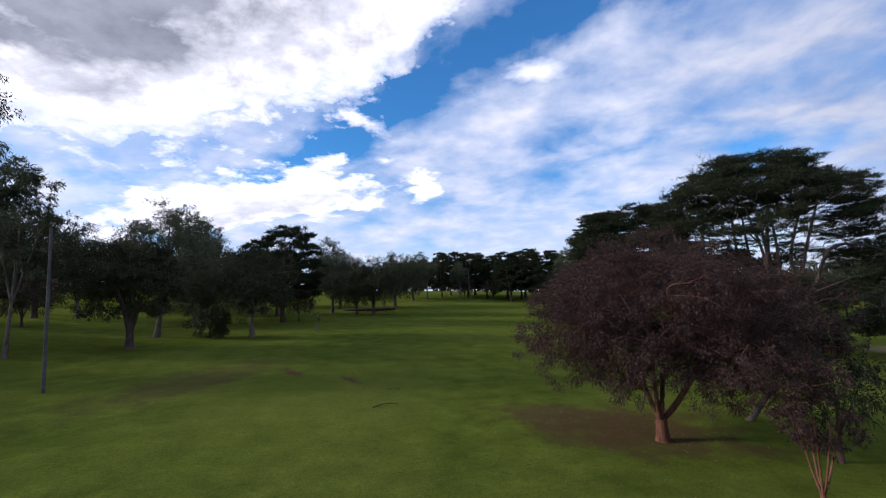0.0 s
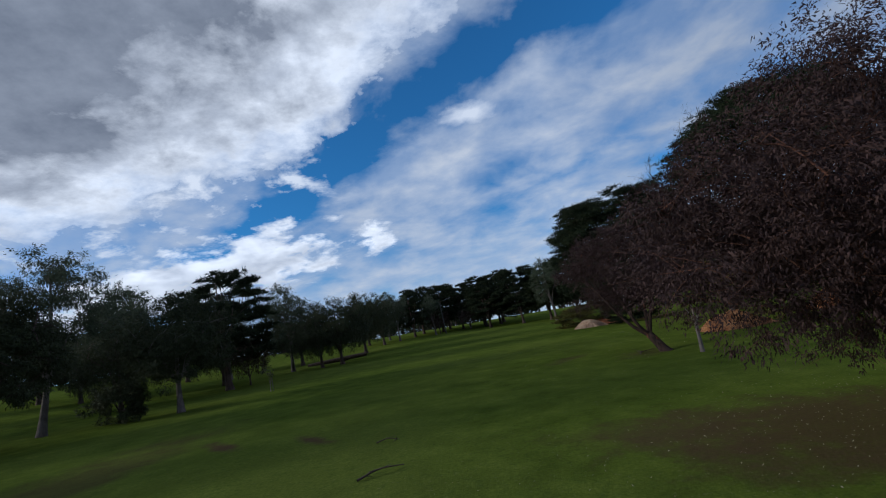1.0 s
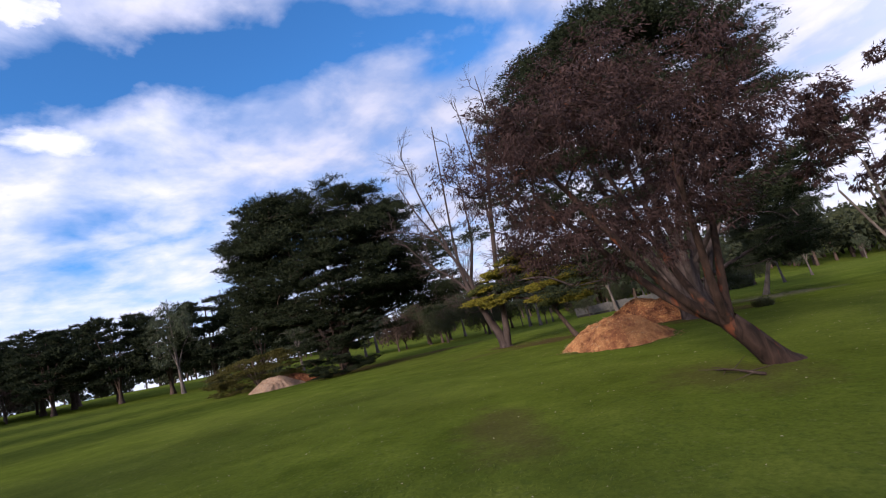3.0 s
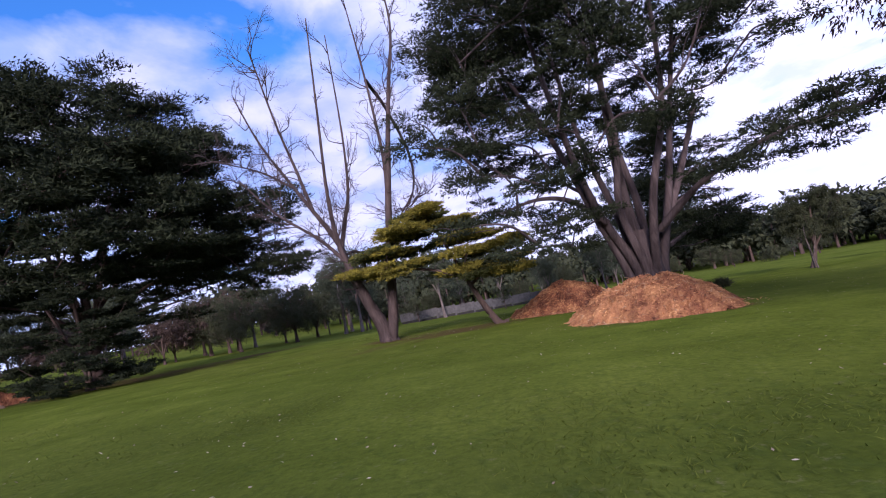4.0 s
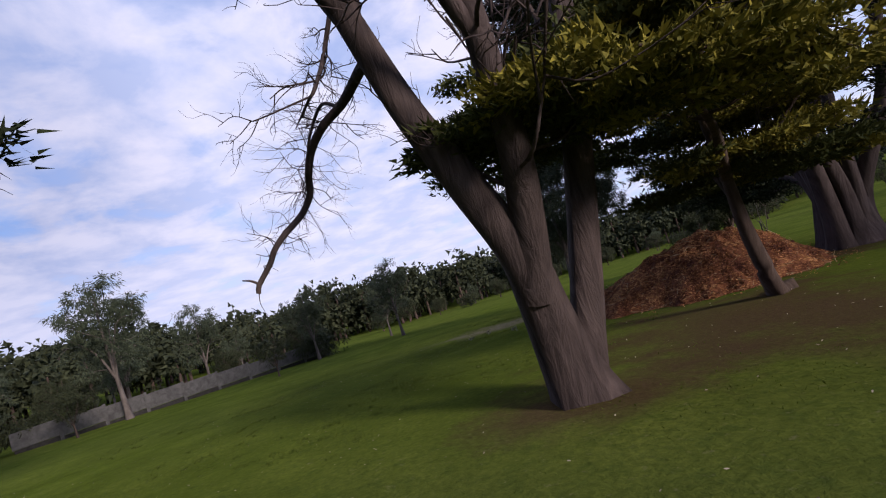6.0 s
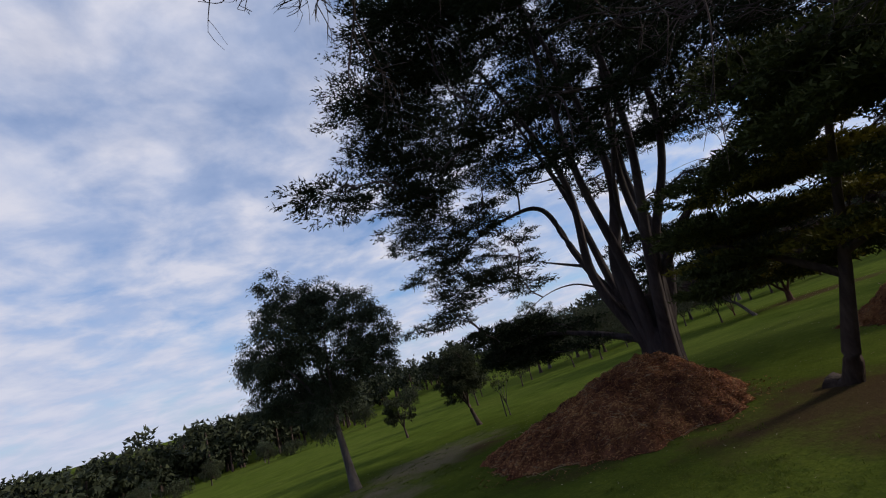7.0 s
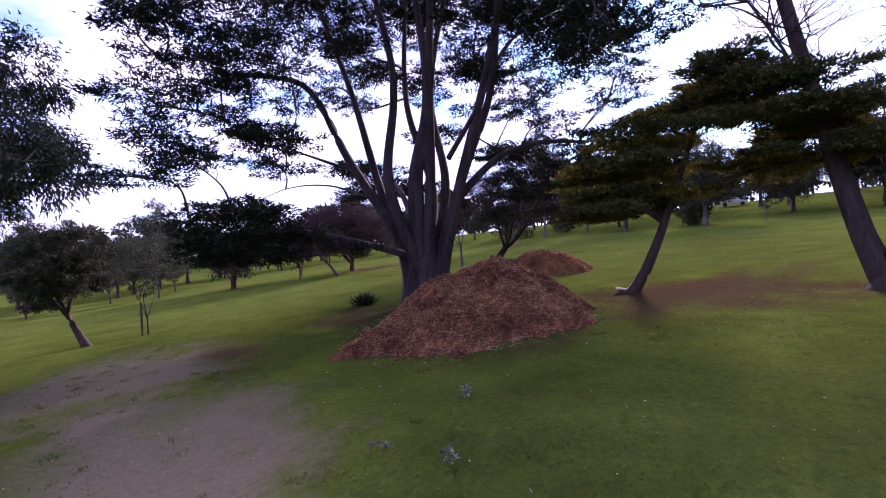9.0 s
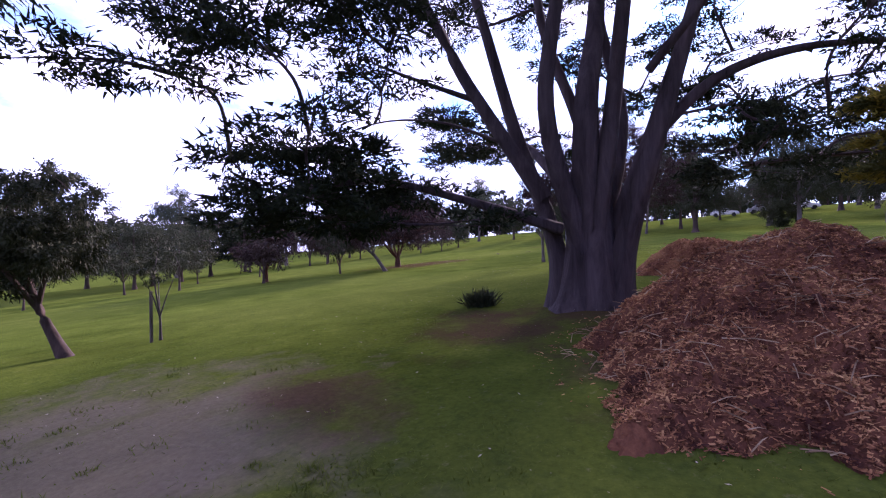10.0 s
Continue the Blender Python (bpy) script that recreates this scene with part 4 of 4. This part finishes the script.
def box(x0, x1, y0, y1, z0, z1):
    v = np.array([(x, y, z) for z in (z0, z1) for x, y in ((x0, y0), (x1, y0), (x1, y1), (x0, y1))])
    return v, np.array([(3, 2, 1, 0), (4, 5, 6, 7), (0, 1, 5, 4), (1, 2, 6, 5), (2, 3, 7, 6), (3, 0, 4, 7)])


def low_wall():
    root = new("boundary_wall")
    root.location, root.rotation_euler = (61.0, 36.3, 0), (0, 0, radians(-3))
    tagged(root, "long low grey panel wall raised over dark gaps", "wall", kind="structure")
    panel = mesh_from("panel", *box(-0.06, 0.06, 0.02, 2.38, 0.36, 1.4), [WALL_GREY])
    post = mesh_from("post", *box(-0.1, 0.1, -0.1, 0.1, -0.3, 1.45), [WALL_GREY])
    # dark sheet added below each panel in place of the shade in the gap
    gap_sheet = mesh_from("gap_sheet", *box(-0.03, 0.03, 0.1, 2.3, -0.1, 0.33), [DARK_GAP])
    for k in range(9):
        y = 2.4 * k
        z = float(ground_z(61.0 + 0.052 * y, 36.3 + 0.999 * y))
        for name, data in (("panel", panel), ("post", post), ("gap_sheet", gap_sheet)):
            ob = part(name, data, root)
            ob.location = (0, y, z)


low_wall()


# ---- distant woods ----


def far_woods():
    rng = np.random.default_rng(90)
    pads, trunks = [], []
    for k in range(880):
        # the belt is thicker towards the south-east
        a = rng.uniform(0, 2 * np.pi) if k < 620 else rng.uniform(-1.3, 0.1)
        q = rng.uniform(1.0, 1.5) if k < 620 else rng.uniform(0.85, 1.2)
        x, y = 15 + 105 * q * np.cos(a), 62 + 150 * q * np.sin(a)
        if -60 < x < 60 and y > 0 and y < 200:
            continue
        z, h = float(ground_z(x, y)), rng.uniform(8, 15) * (0.85 if x > 50 and y < 40 else 1.0)
        r = h * rng.uniform(0.28, 0.42)
        trunks.append(tube(curve([(x, y, z - 0.3), (x + rng.normal() * 0.4, y, z + h * 0.7)], 4), np.linspace(0.3, 0.12, 4), 5))
        for _ in range(9):
            v = unit(rng.normal(size=3)) * rng.uniform(0.4, 1)
            pads.append(((x + v[0] * r, y + v[1] * r, z + h * (0.56 + 0.42 * v[2])), np.array([r, r, r * 0.8]) * 0.42))
    v, f = leaves(rng, pads, 40, 0.95, 0.75, 0.3, needles=True)
    root = tagged(new("far_woods", mesh_from("far_woods", v, f, [LEAF_FAR])), "distant belt of dark mixed trees", "woods", kind="stuff")
    v, f = joined(trunks)
    part("trunk_mass", mesh_from("trunk_mass", v, f, [BARK_DARK], True), root)


far_woods()


# ---- small things ----


def fallen_branch(x, y, long, turn, seed, label, leafy=False):
    rng = np.random.default_rng(seed)
    root = new("fallen_branch")
    root.location = (x, y, float(ground_z(x, y)))
    root.rotation_euler = (0, 0, turn)
    tagged(root, label, "branch", "fallen branches")
    path = curve([(-long / 2, 0, 0.05), (0, 0.08 * long, 0.11), (long / 2, 0, 0.04)], 6)
    pieces = [tube(path, np.linspace(0.03, 0.012, len(path)) * min(1, long), 6)]
    for _ in range(7):
        p = path[rng.integers(2, len(path))]
        e = p + rng.normal(size=3) * np.array([0.25, 0.25, 0.06]) * long + np.array([0, 0, 0.04])
        pieces.append(tube(curve([p, e], 4), np.linspace(0.012, 0.004, 4), 4))
    v, f = joined(pieces)
    part("stick", mesh_from("stick", v, f, [BARK_GUM if leafy else BARK_DARK], True), root)
    if leafy:
        v, f = leaves(rng, [((0, 0.05, 0.08), (long * 0.5, long * 0.3, 0.05))], 34, 0.06, 0.02, 0, 1, 0.1)
        tagged(part("leaf_spray", mesh_from("leaf_spray", v, f, [LEAF_GREY]), root), kind="stuff")


LEAF_GREY = leaf_material("dry silvery leaves", (0.13, 0.13, 0.10), (0.32, 0.32, 0.26), 0.15)
fallen_branch(-8.7, 28.5, 1.2, 0.3, 1, "dark fallen branch lying on the lawn")
fallen_branch(-8.3, 31.6, 0.7, -0.4, 2, "dark fallen branch lying on the lawn")
fallen_branch(33.6, 45.4, 0.22, 0.9, 3, "leafy grey-green twig dropped on the grass", True)
fallen_branch(31.86, 45.0, 0.2, 0.2, 4, "leafy grey-green twig dropped on the grass", True)
fallen_branch(33.5, 44.6, 0.2, 1.9, 5, "leafy grey-green twig dropped on the grass", True)
fallen_branch(6.2, 39.4, 1.2, 0.7, 6, "dark fallen branch beside the leaning trunk")


def log(x, y, long, turn):
    rng = np.random.default_rng(8)
    path = curve([(-long / 2, 0, 0.3), (0, 0.2, 0.36), (long / 2, 0, 0.3)], 8)
    v, f = tube(path, np.linspace(0.42, 0.30, len(path)), 10, 0, 4, rng)
    ob = new("fallen_log", mesh_from("fallen_log", v, f, [BARK_DARK], True))
    ob.location, ob.rotation_euler = (x, y, float(ground_z(x, y))), (0, 0, turn)
    tagged(ob, "long dark log lying across the lawn", "log")


log(-11.0, 93.6, 9.4, -0.24)


def tussock(x, y, r, seed, label):
    """A low dark clump of strappy blades."""
    rng = np.random.default_rng(seed)
    n = 520
    a, lean = rng.uniform(0, 6.283, n), rng.uniform(0.1, 1.1, n)
    long = r * rng.uniform(0.7, 1.25, n)
    base = np.stack([rng.normal(size=n) * r * 0.25, rng.normal(size=n) * r * 0.25, np.zeros(n)], -1)
    d = np.stack([np.cos(a) * np.sin(lean), np.sin(a) * np.sin(lean), np.cos(lean)], -1)
    side = np.stack([-np.sin(a), np.cos(a), 0 * a], -1) * 0.02
    v = np.stack([base - side, base + side, base + d * long[:, None] * 0.6 + side * 0.8, base + d * long[:, None] - np.array([0, 0, 0.1]) * r], 1)
    ob = new("tussock", mesh_from("tussock", v.reshape(-1, 3), np.arange(4 * n).reshape(-1, 4), [LEAF_OLIVE]))
    ob.location = (x, y, float(ground_z(x, y)))
    tagged(ob, label, "shrub")


tussock(22.9, 37.9, 0.48, 61, "small dark spiky bush beside the old cypress")


def power_pole(x, y, h):
    root = new("power_pole")
    root.location = (x, y, float(ground_z(x, y)))
    tagged(root, "wooden power pole with a crossarm beyond the trees", "power pole")
    v, f = tube(curve([(0, 0, -0.3), (0, 0, h)], 6), np.linspace(0.17, 0.12, 6), 8)
    part("pole", mesh_from("pole", v, f, [BARK_DARK], True), root)
    part("crossarm", mesh_from("crossarm", *box(-0.9, 0.9, -0.06, 0.06, h - 0.9, h - 0.74), [BARK_DARK]), root)
    for k in (-0.8, -0.4, 0.4, 0.8):
        v, f = tube(curve([(k, 0, h - 0.74), (k, 0, h - 0.52)], 4), [0.05, 0.07, 0.06, 0.03], 6)
        part("insulator", mesh_from("insulator", v, f, [WALL_GREY], True), root)


power_pole(86.0, -27.0, 7.5)


def plain_pole(x, y, h, r, label):
    root = new("pole")
    root.location = (x, y, float(ground_z(x, y)))
    tagged(root, label, "pole")
    v, f = tube(curve([(0, 0, -0.3), (0, 0, h)], 6), np.linspace(r, r * 0.7, 6), 10)
    part("shaft", mesh_from("shaft", v, f, [WALL_GREY], True), root)
    v, f = tube([(0, 0, h - 0.01), (0, 0, h + 0.03), (0, 0, h + 0.08)], [r * 0.8, r * 0.8, 0.01], 10)
    part("cap", mesh_from("cap", v, f, [WALL_GREY]), root)


plain_pole(-25.1, 32.4, 8.0, 0.09, "slim grey pole standing on the lawn")
plain_pole(14.4, 128.0, 7.5, 0.13, "pale grey pole before the far cypresses")
plain_pole(75.0, 71.4, 5.2, 0.11, "pale pole at the foot of the far trees")


def staked_sapling(x, y, seed):
    rng = np.random.default_rng(seed)
    root = gum(x, y, 2.6, 0.7, seed, "thin staked sapling on the lawn", (0.1, 0.1), 12, 60, 0.5, 0.035, LEAF_OLIVE, BARK_GUM, "sapling", length=0.1)
    part("stake", mesh_from("stake", *box(0.2, 0.25, -0.02, 0.03, 0, 1.3), [BARK_GUM]), root)


staked_sapling(26.6, 31.2, 81)
staked_sapling(-16.0, 59.8, 82)


def lawn_grass():
    """Short blades on the stretches of lawn that the way crosses low."""
    rng = np.random.default_rng(95)
    # x, y, length, breadth, turn of each stretch and its blades
    stretches = [(1.5, 45, 20, 12, 50, 50000), (13, 52.5, 18, 11, 20, 60000), (29, 53, 16, 9, -10, 30000), (34, 46, 14, 11, 110, 70000), (30, 38.5, 12, 8, 40, 30000)]
    xs, ys = [], []
    for cx, cy, a, b, turn, n in stretches:
        u, v = rng.uniform(-a / 2, a / 2, n), rng.uniform(-b / 2, b / 2, n)
        c, s = math.cos(radians(turn)), math.sin(radians(turn))
        xs.append(cx + c * u - s * v)
        ys.append(cy + s * u + c * v)
    x, y = np.concatenate(xs), np.concatenate(ys)
    keep = np.ones(len(x), bool)
    for wx, wy, rx, ry, turn, kind in WORN_AND_SHADOW:
        c, s = math.cos(radians(turn)), math.sin(radians(turn))
        u, v = ((x - wx) * c + (y - wy) * s) / rx, (-(x - wx) * s + (y - wy) * c) / ry
        keep &= (u * u + v * v > 0.7) | (rng.random(len(x)) < 0.2)
    clump = np.sin(x * 1.7 + 2 * np.sin(y * 0.8)) * np.sin(y * 1.3 + 2 * np.sin(x * 0.6))
    keep &= rng.random(len(x)) < 0.6 + 0.4 * clump
    x, y = x[keep], y[keep]
    n = len(x)
    base = np.stack([x, y, ground_z(x, y) - 0.01], -1)
    a = rng.uniform(0, 6.283, n)
    side = np.stack([np.cos(a), np.sin(a), 0 * a], -1) * rng.uniform(0.004, 0.009, (n, 1))
    tip = base + np.stack([rng.normal(size=n) * 0.035, rng.normal(size=n) * 0.035, rng.uniform(0.012, 0.03, n)], -1)
    v = np.stack([base - side, base + side, tip], 1)
    c = 620
    cx, cy = rng.uniform(26, 42, c), rng.uniform(34, 56, c)
    k = np.repeat(np.arange(c), 34)
    size = rng.uniform(0.05, 0.14, c)[k]
    x, y, a, lean = cx[k] + rng.normal(size=len(k)) * size * 0.7, cy[k] + rng.normal(size=len(k)) * size * 0.7, rng.uniform(0, 6.283, len(k)), rng.uniform(0.3, 1.2, len(k))
    foot = np.stack([x, y, ground_z(x, y) - 0.01], -1)
    side = np.stack([-np.sin(a), np.cos(a), 0 * a], -1) * 0.006
    head = foot + np.stack([np.cos(a) * np.sin(lean), np.sin(a) * np.sin(lean), 0.75 * np.cos(lean)], -1) * (0.4 * size + 0.03)[:, None]
    v = np.concatenate([v, np.stack([foot - side, foot + side, head], 1)])
    n = len(v)
    ob = new("grass", mesh_from("grass", v.reshape(-1, 3), np.arange(3 * n).reshape(-1, 3), [LEAF_GRASS]))
    tagged(ob, "short uneven green lawn grass", "grass", kind="stuff")
    # pale fallen leaves
    m = 2200
    x, y = rng.uniform(-2, 38, m), rng.uniform(34, 58, m)
    x, y = np.append(x, 0.6 + 3.0 * rng.normal(size=900)), np.append(y, 24.6 + 2.4 * rng.normal(size=900))
    m = len(x)
    base = np.stack([x, y, ground_z(x, y) + 0.07], -1)
    a = rng.uniform(0, 6.283, m)
    d = np.stack([np.cos(a), np.sin(a), 0.3 * rng.normal(size=m)], -1) * rng.uniform(0.010, 0.024, (m, 1))
    q = np.stack([-np.sin(a), np.cos(a), 0.3 * rng.normal(size=m)], -1) * 0.008
    v = np.stack([base - d, base + q, base + d, base - q], 1)
    ob = new("leaf_litter", mesh_from("leaf_litter", v.reshape(-1, 3), np.arange(4 * m).reshape(-1, 4), [LEAF_DRY]))
    tagged(ob, "pale dry leaves strewn over the lawn", "leaves", kind="stuff")


LEAF_GRASS = leaf_material("grass blades", (0.046, 0.068, 0.008), (0.115, 0.145, 0.022), 0.5)
LEAF_DRY = leaf_material("pale dry leaves", (0.14, 0.10, 0.07), (0.46, 0.40, 0.32), 0.1)
lawn_grass()


# ---- parked cars far across the park ----


def parked_car(x, y, turn, paint, label):
    root = new("parked_car")
    root.location = (x, y, float(ground_z(x, y)) + 0.02)
    root.rotation_euler = (0, 0, turn)
    tagged(root, label, "car", "parked cars")
    bm = bmesh.new()
    outline = [(-2.1, 0.35), (-2.1, 0.85), (-1.55, 0.95), (-1.0, 1.42), (0.5, 1.45), (1.1, 0.98), (1.95, 0.85), (2.15, 0.6), (2.15, 0.35)]
    rows = [[bm.verts.new((px, s * (0.85 - (0.12 if pz > 1.2 else 0)), pz)) for px, pz in outline] for s in (-1, 1)]
    bm.faces.new(rows[0])
    bm.faces.new(rows[1][::-1])
    for k in range(len(outline)):
        q = (k + 1) % len(outline)
        bm.faces.new((rows[0][q], rows[0][k], rows[1][k], rows[1][q]))
    bmesh.ops.recalc_face_normals(bm, faces=bm.faces)
    me = bpy.data.meshes.new("car_body")
    bm.to_mesh(me)
    bm.free()
    me.materials.append(paint)
    part("body", me, root)
    for s in (-1, 1):
        part("side_window", mesh_from("side_window", *box(-0.95, 0.5, s * 0.775 - 0.03, s * 0.775 + 0.03, 1.0, 1.34), [CAR_GLASS]), root)
        for px in (-1.3, 1.35):
            v, f = tube([(px, s * 0.66, 0.32), (px, s * 0.74, 0.32), (px, s * 0.86, 0.32), (px, s * 0.87, 0.32)], [0.31, 0.32, 0.32, 0.02], 14)
            part("wheel", mesh_from("wheel", v, f, [CAR_TYRE]), root)


def plain(name, colour, rough, metal=0.0):
    m, n, shader, out = material(name, rough, 0.5)
    pos = n.add("ShaderNodeNewGeometry").outputs["Position"]
    n.set(shader, "Base Color", n.mix(n.noise(pos, 3.0), tuple(c * 0.8 for c in colour), colour))
    n.set(shader, "Metallic", metal)
    return m


CAR_WHITE, CAR_SILVER, CAR_TYRE, CAR_GLASS = plain("white car paint", (0.75, 0.75, 0.75), 0.3), plain("silver car paint", (0.42, 0.43, 0.45), 0.35, 0.4), plain("tyre rubber", (0.02, 0.02, 0.02), 0.8), plain("dark car glass", (0.02, 0.022, 0.025), 0.1)
parked_car(-58.5, 54.0, 1.4, CAR_WHITE, "white parked car beyond the trees")
parked_car(-58.8, 59.5, 1.5, CAR_SILVER, "silver parked car beyond the trees")
parked_car(-58.2, 65.0, 1.4, CAR_WHITE, "white parked car beyond the trees")
